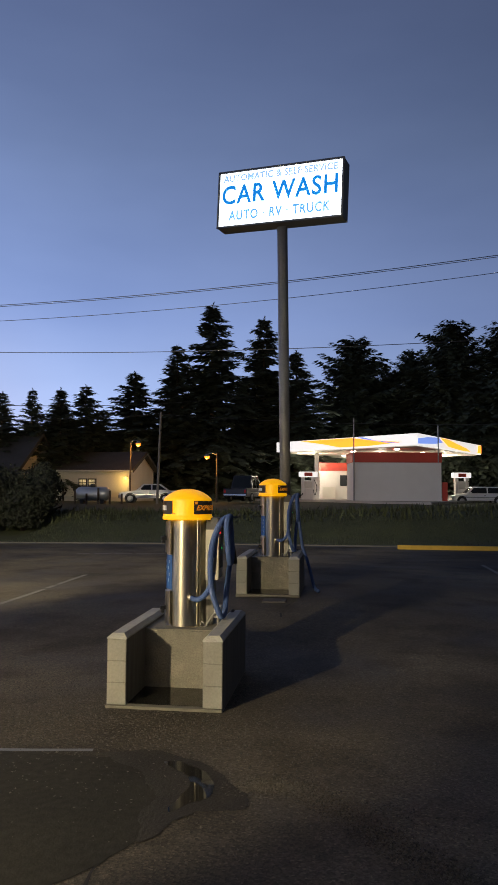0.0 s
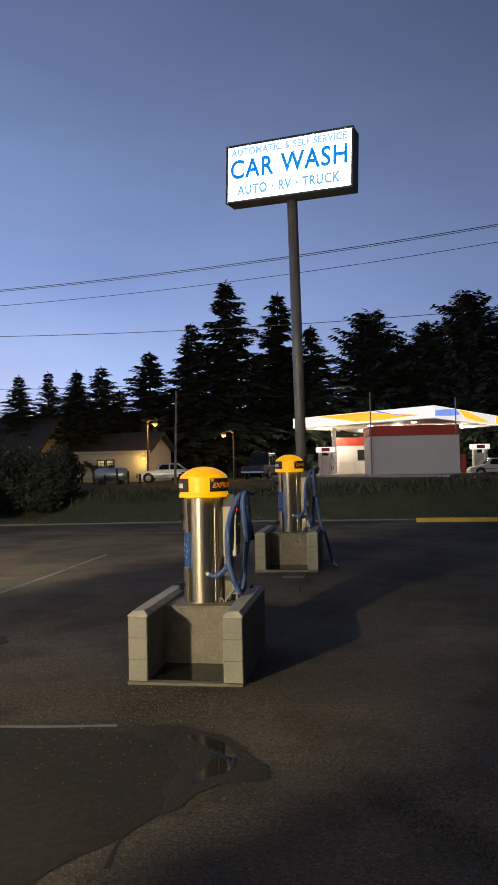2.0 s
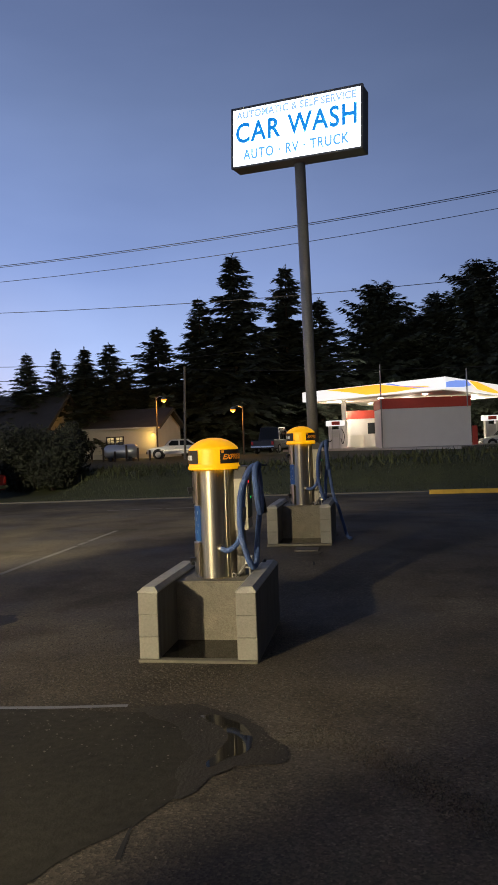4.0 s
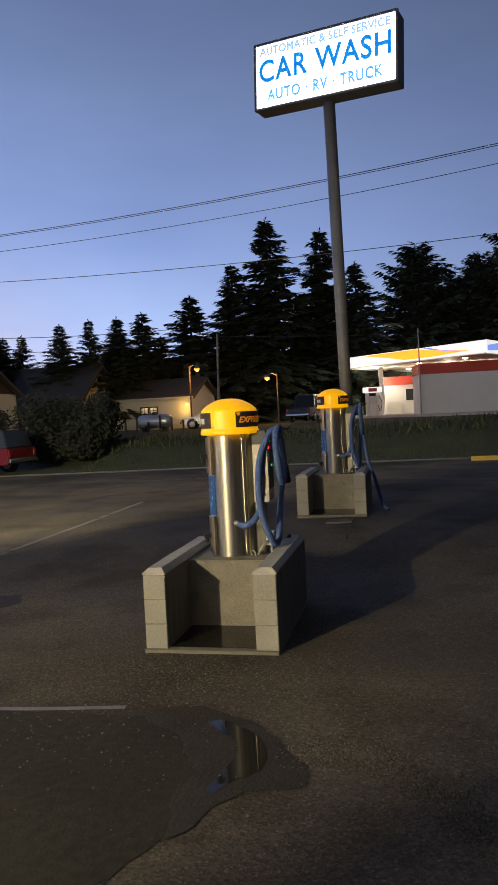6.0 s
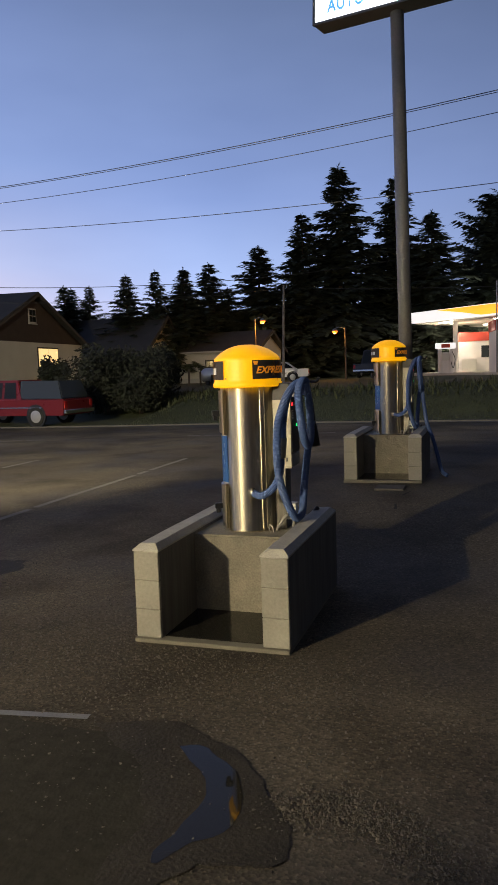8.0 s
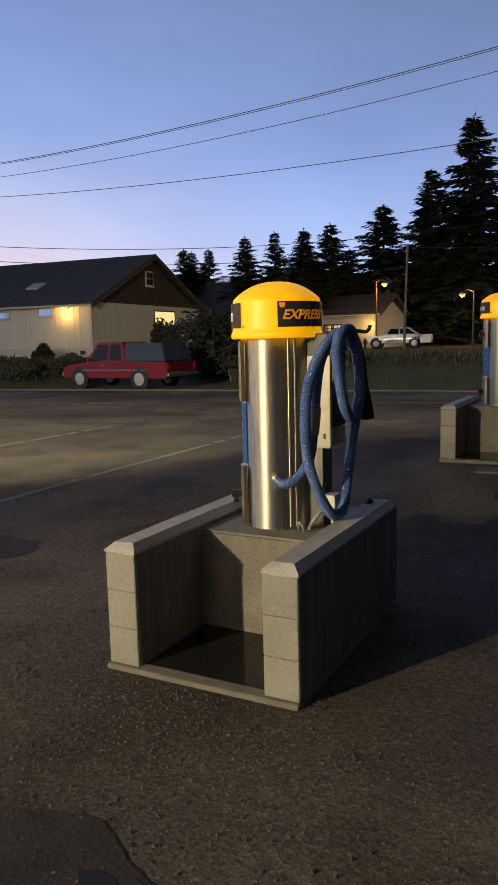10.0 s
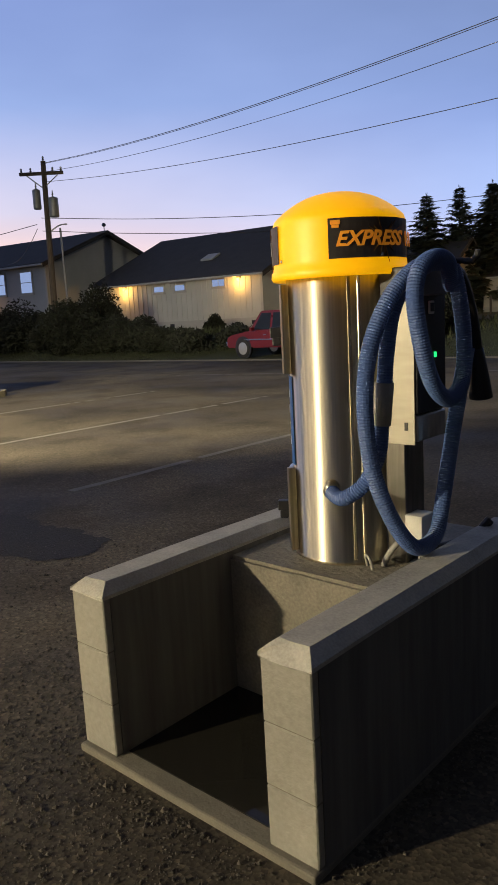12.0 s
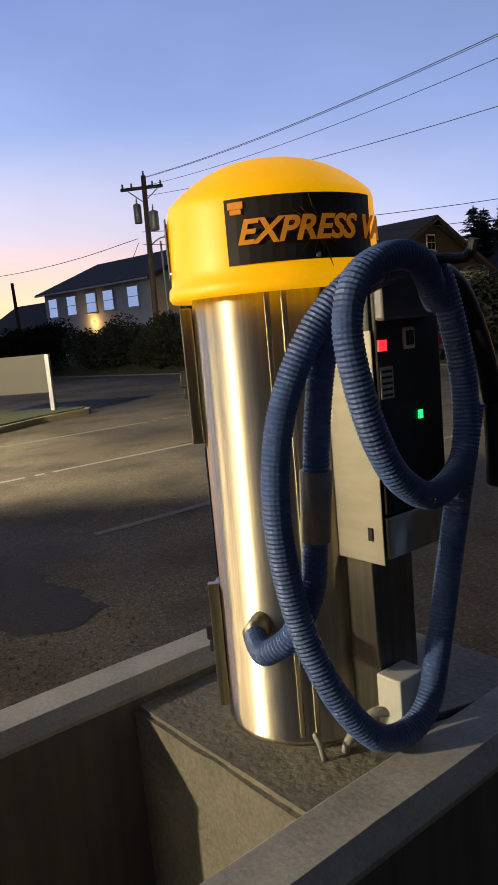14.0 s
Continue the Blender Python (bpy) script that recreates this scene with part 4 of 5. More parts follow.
# ---- vehicles ----
def vehicle(m, label, paint, length, hood, cab, roof, kind, category):
    """Local: nose at x = 0, tail at x = length, half width 0.85, standing on z = 0. cab: (windscreen foot, roof start, roof end, rear foot)."""
    v = empty("pickup_truck" if kind == "pickup" else "car", m, label, category)
    W, z0, zb = 0.85, 0.36, 0.92
    side = [(0.0, z0 + 0.1), (0.05, z0), (length - 0.05, z0), (length, z0 + 0.12), (length, zb - 0.02), (length - 0.06, zb), (cab[3], zb), (cab[0], zb), (0.25, zb - 0.12), (0.03, zb - 0.2)]
    body = prism(side, -W, W, "y")
    bmesh.ops.bevel(body, geom=[e for e in body.edges], offset=0.035, segments=2, affect="EDGES")
    part("body", body, paint, v)
    top = prism([(cab[0], zb - 0.03), (cab[3], zb - 0.03), (cab[2], roof), (cab[1], roof)], -W + 0.06, W - 0.06, "y")
    for q in top.verts:
        if q.co.z > zb + 0.1:
            q.co.y *= 0.84
    bmesh.ops.bevel(top, geom=[e for e in top.edges], offset=0.03, segments=2, affect="EDGES")
    part("cab", top, paint, v)
    mid = (cab[1] + cab[2]) / 2
    for s in (-1, 1):
        for a, b, c, d in ((cab[0] + 0.28, mid - 0.06, mid - 0.06, cab[1] + 0.06), (mid + 0.04, cab[3] - 0.26, cab[2] - 0.08, mid + 0.04)):
            if b - a < 0.15:
                continue
            g = bmesh.new()
            lo, hi = s * (W - 0.062), s * (W - 0.06) * 0.855
            f1 = [g.verts.new(p) for p in ((a, lo + s * 0.008, zb + 0.05), (b, lo + s * 0.008, zb + 0.05), (c, hi + s * 0.008, roof - 0.08), (d, hi + s * 0.008, roof - 0.08))]
            g.faces.new(f1)
            bmesh.ops.solidify(g, geom=g.faces[:], thickness=0.015)
            part("side_window", g, CARGLASS, v)
    for a, b, name in ((cab[0], cab[1], "windscreen"), (cab[3], cab[2], "rear_window")):
        g = bmesh.new()
        s = -1 if a < b else 1
        f1 = [g.verts.new(p) for p in ((a + (b - a) * 0.15 + s * 0.02, -0.68, zb + 0.08), (a + (b - a) * 0.15 + s * 0.02, 0.68, zb + 0.08), (a + (b - a) * 0.88 + s * 0.02, 0.6, roof - 0.06), (a + (b - a) * 0.88 + s * 0.02, -0.6, roof - 0.06))]
        g.faces.new(f1)
        bmesh.ops.solidify(g, geom=g.faces[:], thickness=0.015)
        part(name, g, CARGLASS, v)
    for x in (hood * 0.55, length - hood * 0.75):
        for s in (-1, 1):
            arch = shifted(lathe([(0.40, -0.02), (0.40, 0.02)], 24), 0, 0, 0)
            part("wheel_arch", arch, BLACK, v).matrix_basis = pose(x, s * (W - 0.012), 0.36, 90, 0, 0)
            w = part("wheel", lathe([(0.2, -0.1), (0.31, -0.1), (0.335, -0.07), (0.335, 0.07), (0.31, 0.1), (0.2, 0.1)], 26), TYRE, v, "", True)
            w.matrix_basis = pose(x, s * (W - 0.07), 0.335, 90, 0, 0)
            part("rim", lathe([(0.05, -0.115), (0.08, -0.118), (0.2, -0.104), (0.215, -0.102), (0.215, 0.102), (0.08, 0.118)], 20), RIM, w)
    part("bumper", box(-0.06, 0.06, -W + 0.02, W - 0.02, 0.4, 0.56, 0.025), CHROME, v)
    part("bumper", box(length - 0.05, length + 0.07, -W + 0.02, W - 0.02, 0.42, 0.56, 0.025), CHROME, v)
    for s in (-1, 1):
        part("headlight", box(-0.012, 0.03, s * 0.66 - 0.14, s * 0.66 + 0.14, 0.6, 0.72, 0.01), CARGLASS if kind != "car" else CHROME, v)
        part("tail_light", box(length - 0.02, length + 0.012, s * 0.74 - 0.08, s * 0.74 + 0.08, 0.62, 0.85, 0.01), TAILRED, v)
        part("side_mirror", box(cab[0] + 0.32, cab[0] + 0.42, s * 0.95 - 0.08, s * 0.95 + 0.08, zb + 0.02, zb + 0.14, 0.02), paint, v)
        part("side_trim", box(0.9, length - 0.9, s * (W + 0.006) - 0.006, s * (W + 0.006) + 0.006, 0.62, 0.66), CHROME, v)
        part("door_handle", box(mid - 0.3, mid - 0.16, s * (W + 0.012) - 0.012, s * (W + 0.012) + 0.012, 0.78, 0.81), CHROME, v)
    if kind == "pickup" and roof < 1.7:
        shell = prism([(cab[3] - 0.15, zb + 0.01), (length - 0.1, zb + 0.01), (length - 0.3, roof - 0.06), (cab[3] - 0.15, roof - 0.03)], -W + 0.08, W - 0.08, "y")
        for q in shell.verts:
            if q.co.z > zb + 0.1:
                q.co.y *= 0.86
        bmesh.ops.bevel(shell, geom=shell.edges[:], offset=0.03, segments=2, affect="EDGES")
        part("bed_canopy", shell, CARGLASS, v, "dark glazed canopy over the bed")
    elif kind == "pickup":
        part("bed_liner", box(cab[3] + 0.06, length - 0.08, -W + 0.1, W - 0.1, zb - 0.004, zb + 0.004), BLACK, v)
        part("bed_rail", box(cab[3] + 0.05, length - 0.05, W - 0.1, W - 0.02, zb + 0.005, zb + 0.05, 0.01), BLACK, v)
        part("bed_rail", box(cab[3] + 0.05, length - 0.05, -W + 0.02, -W + 0.1, zb + 0.005, zb + 0.05, 0.01), BLACK, v)
    return v


vehicle(pose(-18.1, 24.84, 0.02, 0, 0, -4), "red pickup truck parked along the far side of the street", CARRED, 4.75, 1.55, (1.05, 1.6, 2.75, 3.0), 1.6, "pickup", "pickup truck")
vehicle(pose(-16.4, 52.6, 0.78, 0, 0, 12), "white saloon car parked on the bank beside the cream building", CARWHITE, 4.5, 1.5, (1.2, 1.75, 3.0, 3.7), 1.4, "car", "car")
vehicle(pose(-6.6, 55.6, 0.95, 0, 0, -100), "dark pickup truck parked nose away above the bank", CARDARK, 5.2, 1.6, (1.3, 1.9, 3.5, 3.8), 1.85, "pickup", "pickup truck")
vehicle(pose(8.75, 63.0, 0.62, 0, 0, 4), "white estate car parked at the filling station", CARWHITE, 4.8, 1.4, (1.1, 1.7, 4.0, 4.5), 1.5, "car", "car")


# ---- filling station ----
G = 0.95
P0, P1, P2 = Vector((5.45, 56.0)), Vector((-6.15, 67.0)), Vector((12.95, 72.5))
ux, uy = (P1 - P0), (P2 - P0)
station = empty("filling_station_canopy", Matrix.Translation((0, 0, 0)), "lit white filling station canopy with orange and blue stripes", "canopy")


def on(a, b, z):
    p = P0 + ux * a + uy * b
    return (p.x, p.y, z)


def slab_poly(corners, z0, z1):
    bm = bmesh.new()
    lo, hi = [bm.verts.new((x, y, z0)) for x, y, _ in corners], [bm.verts.new((x, y, z1)) for x, y, _ in corners]
    n = len(corners)
    for i in range(n):
        bm.faces.new((lo[i], lo[(i + 1) % n], hi[(i + 1) % n], hi[i]))
    bm.faces.new(lo[::-1]), bm.faces.new(hi)
    return bm


part("deck", slab_poly([on(0, 0, 0), on(1, 0, 0), on(1, 1, 0), on(0, 1, 0)], 5.22, 6.1), CANOPYWHITE, station, "glowing white fascia")
part("soffit", slab_poly([on(0.02, 0.02, 0), on(0.98, 0.02, 0), on(0.98, 0.98, 0), on(0.02, 0.98, 0)], 5.15, 5.215), SOFFIT, station, "pale soffit")


def stripe(which, pts, mat, off):
    bm = bmesh.new()
    nrm = (Vector((-ux.y, ux.x)) if which == 0 else Vector((uy.y, -uy.x))).normalized()
    if nrm.y > 0:
        nrm = -nrm
    vs = []
    for t, z in pts:
        p = P0 + (ux if which == 0 else uy) * t + nrm * off
        vs.append(bm.verts.new((p.x, p.y, 5.22 + 0.88 * z)))
    bm.faces.new(vs)
    bmesh.ops.solidify(bm, geom=bm.faces[:], thickness=0.01)
    part("stripe", bm, mat, station)


stripe(0, [(0.08, 0.30), (0.30, 0.66), (0.42, 0.95), (0.80, 0.95), (0.62, 0.5), (0.50, 0.12), (0.30, 0.12)], CANOPYORANGE, 0.03)
stripe(0, [(0.06, 0.18), (0.18, 0.30), (0.34, 0.78), (0.38, 0.95), (0.34, 0.95), (0.26, 0.6), (0.12, 0.28)], CANOPYBLUE, 0.04)
stripe(1, [(0.30, 0.95), (0.42, 0.95), (0.72, 0.40), (0.80, 0.10), (0.62, 0.10), (0.42, 0.25)], CANOPYORANGE, 0.03)
stripe(1, [(0.0, 0.1), (0.0, 0.55), (0.12, 0.8), (0.28, 0.95), (0.34, 0.55), (0.22, 0.3)], CANOPYBLUE, 0.04)
stripe(1, [(0.92, 0.1), (0.94, 0.95), (1.0, 0.95), (1.0, 0.1)], CANOPYORANGE, 0.035)
for a, b in ((0.78, 0.15), (0.78, 0.8), (0.18, 0.62), (0.45, 0.8)):
    x, y, _ = on(a, b, 0)
    part("column", box(x - 0.2, x + 0.2, y - 0.2, y + 0.2, G - 0.2, 5.16, 0.03), WHITEPAINT, station, "white steel column")
for a in (0.2, 0.5, 0.8):
    for b in (0.15, 0.5, 0.85):
        x, y, _ = on(a, b, 0)
        part("downlight", shifted(lathe([(0.22, 0), (0.2, -0.05), (0.1, -0.09)], 14), x, y, 5.15), DOWNLIGHT, station, "glowing downlight")
        if (a, b) in ((0.2, 0.15), (0.5, 0.5), (0.8, 0.15), (0.2, 0.85), (0.8, 0.85)):
            lamp("canopy_light", "POINT", Matrix.Translation((x, y, 4.55)), 620, (1.0, 0.88, 0.68), 0.25)

tagged(part("forecourt", slab_poly([on(-0.12, -0.1, 0), on(1.1, -0.1, 0), on(1.1, 1.1, 0), on(-0.12, 1.1, 0)], 0.3, 0.97), FORECOURT), "pale concrete forecourt under the canopy", "forecourt", kind="structure")
kiosk = empty("kiosk", pose(0.7, 58.8, G, 0, 0, 6), "white filling station kiosk with a red band", "kiosk")
part("wall", box(0, 6.95, 0, 4.5, -0.6, 3.05), WHITEPAINT, kiosk)
part("red_band", box(-0.05, 7.0, -0.06, 4.55, 3.05, 3.85, 0.02), REDPAINT, kiosk, "red painted band")
part("downpipe", rod((0.05, -0.1, -0.4), (0.05, -0.1, 6.6), 0.05, 8), METALGREY, kiosk)
part("downpipe", rod((6.7, -0.1, 3.0), (6.7, -0.1, 6.0), 0.05, 8), METALGREY, kiosk)
part("red_post", box(7.05, 7.4, -0.1, 0.25, -0.5, 1.5), REDPAINT, kiosk)


def pump(x, y, label):
    p = empty("fuel_pump", pose(x, y, G, 0, 0, 8), label, "fuel pump", "fuel pumps")
    part("cabinet", box(-0.3, 0.3, -0.3, 0.3, 0, 1.0, 0.04), WHITEPAINT, p)
    for s in (-1, 1):
        part("side_column", box(s * 0.45 - 0.14, s * 0.45 + 0.14, -0.3, 0.3, 0, 1.95, 0.04), WHITEPAINT, p)
    part("display", box(-0.3, 0.3, -0.24, 0.24, 1.0, 1.65, 0.04), GREYBOX, p)
    part("header", box(-0.78, 0.78, -0.36, 0.36, 1.95, 2.4, 0.05), CANOPYWHITE, p, "lit white header")
    part("header_panel", box(-0.35, 0.35, -0.38, -0.355, 2.02, 2.33), REDPAINT, p)
    part("fuel_hose", tube([(0.5, -0.33, 1.7), (0.7, -0.5, 1.1), (0.55, -0.45, 0.4), (0.4, -0.33, 0.9)], 0.03, 0.08, 8), BLACK, p)


pump(-3.1, 63.5, "white fuel pump with lit header under the canopy")
pump(10.1, 66.0, "white fuel pump with lit header beside a parked car")
shop = empty("pay_booth", pose(-0.7, 68.5, G, 0, 0, 0), "small red and white booth under the canopy", "booth")
part("wall", box(-1.6, 1.6, 0, 1.5, -0.2, 2.6), WHITEPAINT, shop)
part("red_band", box(-1.65, 1.65, -0.05, 1.55, 2.6, 3.35), REDPAINT, shop)
part("window", box(0.3, 1.2, -0.05, 0.0, 1.2, 2.2), CARGLASS, shop)
part("crate", box(-1.3, -0.1, -0.5, -0.06, -0.1, 1.1), GREYBOX, shop)


# ---- trees and shrubs ----
def conifer_crown(seed, tall, spread, bare, droop=0.35, density=1.0):
    """Whorls of drooping boughs; each bough is a spray of small pointed fans."""
    rng = random.Random(seed)
    verts, faces = [], []

    def blade(p, d, w, length):
        side = d.cross(Vector((0, 0, 1)))
        side = side.normalized() * w if side.length > 1e-3 else Vector((w, 0, 0))
        i = len(verts)
        sag = Vector((0, 0, -0.12 * length))
        verts.extend([p - side * 0.35, p + d * length * 0.45 + side + sag * 0.5, p + d * length + sag, p + d * length * 0.5 - side + sag * 0.6])
        faces.append((i, i + 1, i + 2, i + 3))

    z = bare * tall
    while z < tall * 0.985:
        k = (z / tall - bare) / (1 - bare)
        reach = spread * (1 - k) ** (0.8 if spread < 6.1 and tall == 20 else 0.5) * (0.55 + 0.45 * min(1, k * 5))
        for _ in range(max(3, int(rng.randint(6, 9) * density))):
            a = rng.uniform(0, 2 * math.pi)
            r = max(0.25, reach * rng.choice((0.55, 0.75, 0.9, 1.0, 1.0, 1.25)) * rng.uniform(0.8, 1.08))
            out = Vector((math.cos(a), math.sin(a), 0))
            n = max(2, int(r / 0.32))
            lift = rng.uniform(-0.05, 0.3) + 0.5 * k
            for i in range(n):
                t = (i + 0.6) / n
                p = out * r * t + Vector((0, 0, z + r * (lift * t - droop * t * t)))
                size = (0.46 + 0.5 * r * 0.2) * (1.15 - 0.4 * t)
                for s in (-1.3, -0.5, 0, 0.6, 1.3):
                    d = (out + s * out.cross(Vector((0, 0, 1))) * rng.uniform(0.5, 1.1) + Vector((0, 0, rng.uniform(-0.55, 0.1)))).normalized()
                    blade(p + Vector((0, 0, rng.uniform(-0.1, 0.08))), d, size * rng.uniform(0.26, 0.46), size * rng.uniform(0.8, 1.6))
        z += tall * rng.uniform(0.012, 0.024)
    for _ in range(8):
        a = rng.uniform(0, 6.28)
        blade(Vector((0, 0, tall * rng.uniform(0.96, 1.0))), Vector((math.cos(a) * 0.4, math.sin(a) * 0.4, 1)).normalized(), 0.06, 0.5)
    me = bpy.data.meshes.new("crown")
    me.from_pydata([tuple(v) for v in verts], [], faces)
    me.materials.append(NEEDLES)
    return me


def trunk_mesh(tall, r):
    me = finish(rod((0, 0, -0.5), (0, 0, tall), r, 10, r2=0.03), "trunk", BARK, True)
    return me


CROWNS = [(conifer_crown(11, 20, 5.6, 0.04), 20), (conifer_crown(23, 20, 6.0, 0.05, 0.4), 20), (conifer_crown(37, 20, 5.2, 0.03, 0.3), 20)]
BROAD = [(conifer_crown(51, 18, 6.2, 0.12, 0.1, 1.3), 18), (conifer_crown(67, 18, 5.6, 0.2, 0.12, 1.2), 18)]
TRUNK = trunk_mesh(19.6, 0.32)
TRUNKB = trunk_mesh(17.6, 0.4)


def conifer(x, y, top, half, shape, seed, label, trunk, base=0.6):
    me, tall = shape
    t = empty("conifer", pose(x, y, base, 0, 0, seed * 47 % 360), label, "tree", "conifers behind the street")
    s, w = (top - 0.037 * (top - 1.8) - base) / tall, half / (4.6 if tall == 20 else 5.8)
    t.scale = (w, w, s)
    for name, data in (("crown", me), ("trunk", trunk)):
        o = new(name, data)
        o.parent = t
    return t


TREES = [(-13.22, 72.8, 21.34, 5.4, 1), (-8.61, 78.42, 21.22, 5.2, 0), (-16.14, 69.74, 16.51, 4.5, 2), (-19.76, 67.48, 13.42, 4.4, 0), (-21.43, 63.56, 8.59, 2.6, 2), (-22.3, 61.3, 10.6, 2.6, 0), (-23.76, 59.2, 9.97, 2.2, 1),
         (-25.3, 57.0, 9.67, 1.9, 2), (-27.3, 55.8, 9.3, 2.0, 0), (-4.9, 75.15, 16.61, 4.6, 1), (-33.0, 55.8, 8.75, 1.9, 1), (-31.9, 58.0, 8.9, 1.9, 2), (-24.6, 61.5, 8.9, 2.8, 1), (-11.0, 82, 15.0, 5.0, 2), (-17.5, 76, 12.0, 5.0, 1), (-6.5, 84, 13.0, 5.0, 0), (-35.2, 60.6, 9.2, 2.0, 0)]
for i, (x, y, top, half, k) in enumerate(TREES):
    if x < -20:
        top, half = top + 0.6, half * 1.35
    conifer(x, y, top, half, CROWNS[k], i + 3, "tall dark green spruce against the dusk sky", TRUNK)
for i, (x, y, top, half, k) in enumerate([(1.12, 84.8, 19.8, 6.0, 0), (8.0, 88.7, 19.1, 5.4, 1), (12.0, 85.0, 21.5, 6.2, 0), (17.5, 83.7, 21.0, 6.4, 1), (5.8, 90.5, 16.8, 5.0, 0), (23.5, 86, 20, 6.5, 0), (29, 88, 19, 6.5, 1), (3.5, 93, 14, 6, 1), (14.5, 93, 17, 6.5, 1), (20, 94, 17, 6.5, 0)]):
    conifer(x, y, top, half, BROAD[k], i + 31, "broad dark pine with a rounded crown", TRUNKB)


def shrub_mesh(seed, n, rx, ry, rz, leaf):
    rng = random.Random(seed)
    verts, faces = [], []
    lobes = [(Vector((rng.uniform(-0.6, 0.6) * rx, rng.uniform(-0.6, 0.6) * ry, rz * rng.uniform(0.3, 0.75))), rng.uniform(0.35, 0.6)) for _ in range(9)]
    for _ in range(n):
        c, r = rng.choice(lobes)
        d = Vector((rng.gauss(0, 1), rng.gauss(0, 1), rng.gauss(0, 1))).normalized() * rng.uniform(0.45, 1.08) * r
        p = c + Vector((d.x * rx, d.y * ry, d.z * rz * 0.8))
        if p.z < 0.02:
            p.z = rng.uniform(0.02, 0.3)
        a = Vector((rng.gauss(0, 1), rng.gauss(0, 1), rng.gauss(0, 1))).normalized()
        b = a.orthogonal().normalized() * leaf * 0.4
        i = len(verts)
        a *= leaf * rng.uniform(0.6, 1.3)
        verts.extend([p - a, p + b, p + a, p - b])
        faces.append((i, i + 1, i + 2, i + 3))
    me = bpy.data.meshes.new("foliage")
    me.from_pydata([tuple(v) for v in verts], [], faces)
    me.materials.append(LEAVES)
    return me


def shrub(x, y, z, sx, sy, sz, seed, label, n=2600, leaf=0.15):
    s = empty("shrub", pose(x, y, z, 0, 0, seed * 31 % 360), label, "shrub", "shrubs along the bank")
    f = new("foliage", shrub_mesh(seed, n, sx, sy, sz, leaf))
    f.parent = s
    stems = bmesh.new()
    rng = random.Random(seed)
    for _ in range(5):
        rod((rng.uniform(-0.1, 0.1), rng.uniform(-0.1, 0.1), -0.2), (rng.uniform(-0.5, 0.5) * sx, rng.uniform(-0.5, 0.5) * sy, sz * 0.7), 0.035, 6, stems, 0.01)
    part("stems", stems, BARK, s)


SHRUBS = [(-14.3, 28.2, 0.3, 1.9, 1.7, 2.5), (-12.8, 28.2, 0.3, 1.7, 1.5, 2.2), (-13.6, 30.0, 0.5, 1.9, 1.6, 2.4), (-21.0, 24.7, 0.1, 1.3, 1.0, 1.0), (-23.0, 24.5, 0.1, 1.5, 1.1, 1.2), (-25.2, 24.4, 0.1, 1.4, 1.0, 1.1), (-27.3, 24.7, 0.1, 1.6, 1.2, 1.5), (-29.5, 24.6, 0.1, 1.6, 1.2, 1.6), (-19.6, 26.0, 0.2, 1.1, 0.9, 0.9), (-18.9, 30.8, 0.5, 0.9, 0.8, 0.9), (-28.9, 25.4, 0.3, 1.9, 1.5, 2.3), (-30.8, 24.2, 0.3, 1.8, 1.4, 2.1), (-32.6, 22.8, 0.3, 1.9, 1.5, 2.2), (-34.6, 22.0, 0.3, 2.2, 1.5, 2.0),
          (-26.6, 26.4, 0.3, 1.6, 1.3, 1.5), (-24.6, 27.2, 0.3, 1.0, 0.8, 0.6), (-37.5, 20.8, 0.3, 2.4, 1.6, 2.3), (-27.0, 32.5, 0.6, 0.6, 0.5, 0.9), (-40.5, 20.5, 0.3, 2.4, 1.7, 2.2), (-22.0, 26.5, 0.3, 0.9, 0.7, 0.5), (-21.0, 34.5, 0.7, 1.1, 1.0, 2.0), (-44.5, 21, 0.3, 2.5, 1.8, 2.0), (-29.8, 27.6, 0.4, 1.5, 1.2, 2.7)]
for i, (x, y, z, sx, sy, sz) in enumerate(SHRUBS):
    y += 1.8 if x < -30 else 0.0
    shrub(x, y, z, sx, sy, sz, 200 + i, "dark unclipped shrub on the grass bank", 7000 if sx > 1.4 else 3600, 0.11)


def far_woods():
    """Dark undergrowth and lower trees that close the view behind the conifers."""
    rng = random.Random(77)
    verts, faces = [], []
    for _ in range(30000):
        x = rng.uniform(-60, 60)
        y = 80 + 0.12 * abs(x) + rng.uniform(0, 12) - (18 if x < -18 else 0)
        top = (4.5 if x < -24 else 6.5) + 2.2 * noise.noise((x * 0.22, 0, 0)) + 1.2 * noise.noise((x * 0.9, 4, 0))
        z = 0.4 + top * rng.random() ** 0.7
        a = Vector((rng.gauss(0, 1), rng.gauss(0, 1), rng.gauss(0, 0.7))).normalized()
        c = a.orthogonal().normalized() * 0.3
        a *= rng.uniform(0.4, 0.8)
        p = Vector((x, y, z))
        i = len(verts)
        verts.extend([p - a, p + c, p + a, p - c])
        faces.append((i, i + 1, i + 2, i + 3))
    me = bpy.data.meshes.new("woods")
    me.from_pydata([tuple(q) for q in verts], [], faces)
    me.materials.append(NEEDLES)
    return tagged(new("far_woods", me), "dark dense woods behind the filling station", "woods", kind="stuff")


far_woods()

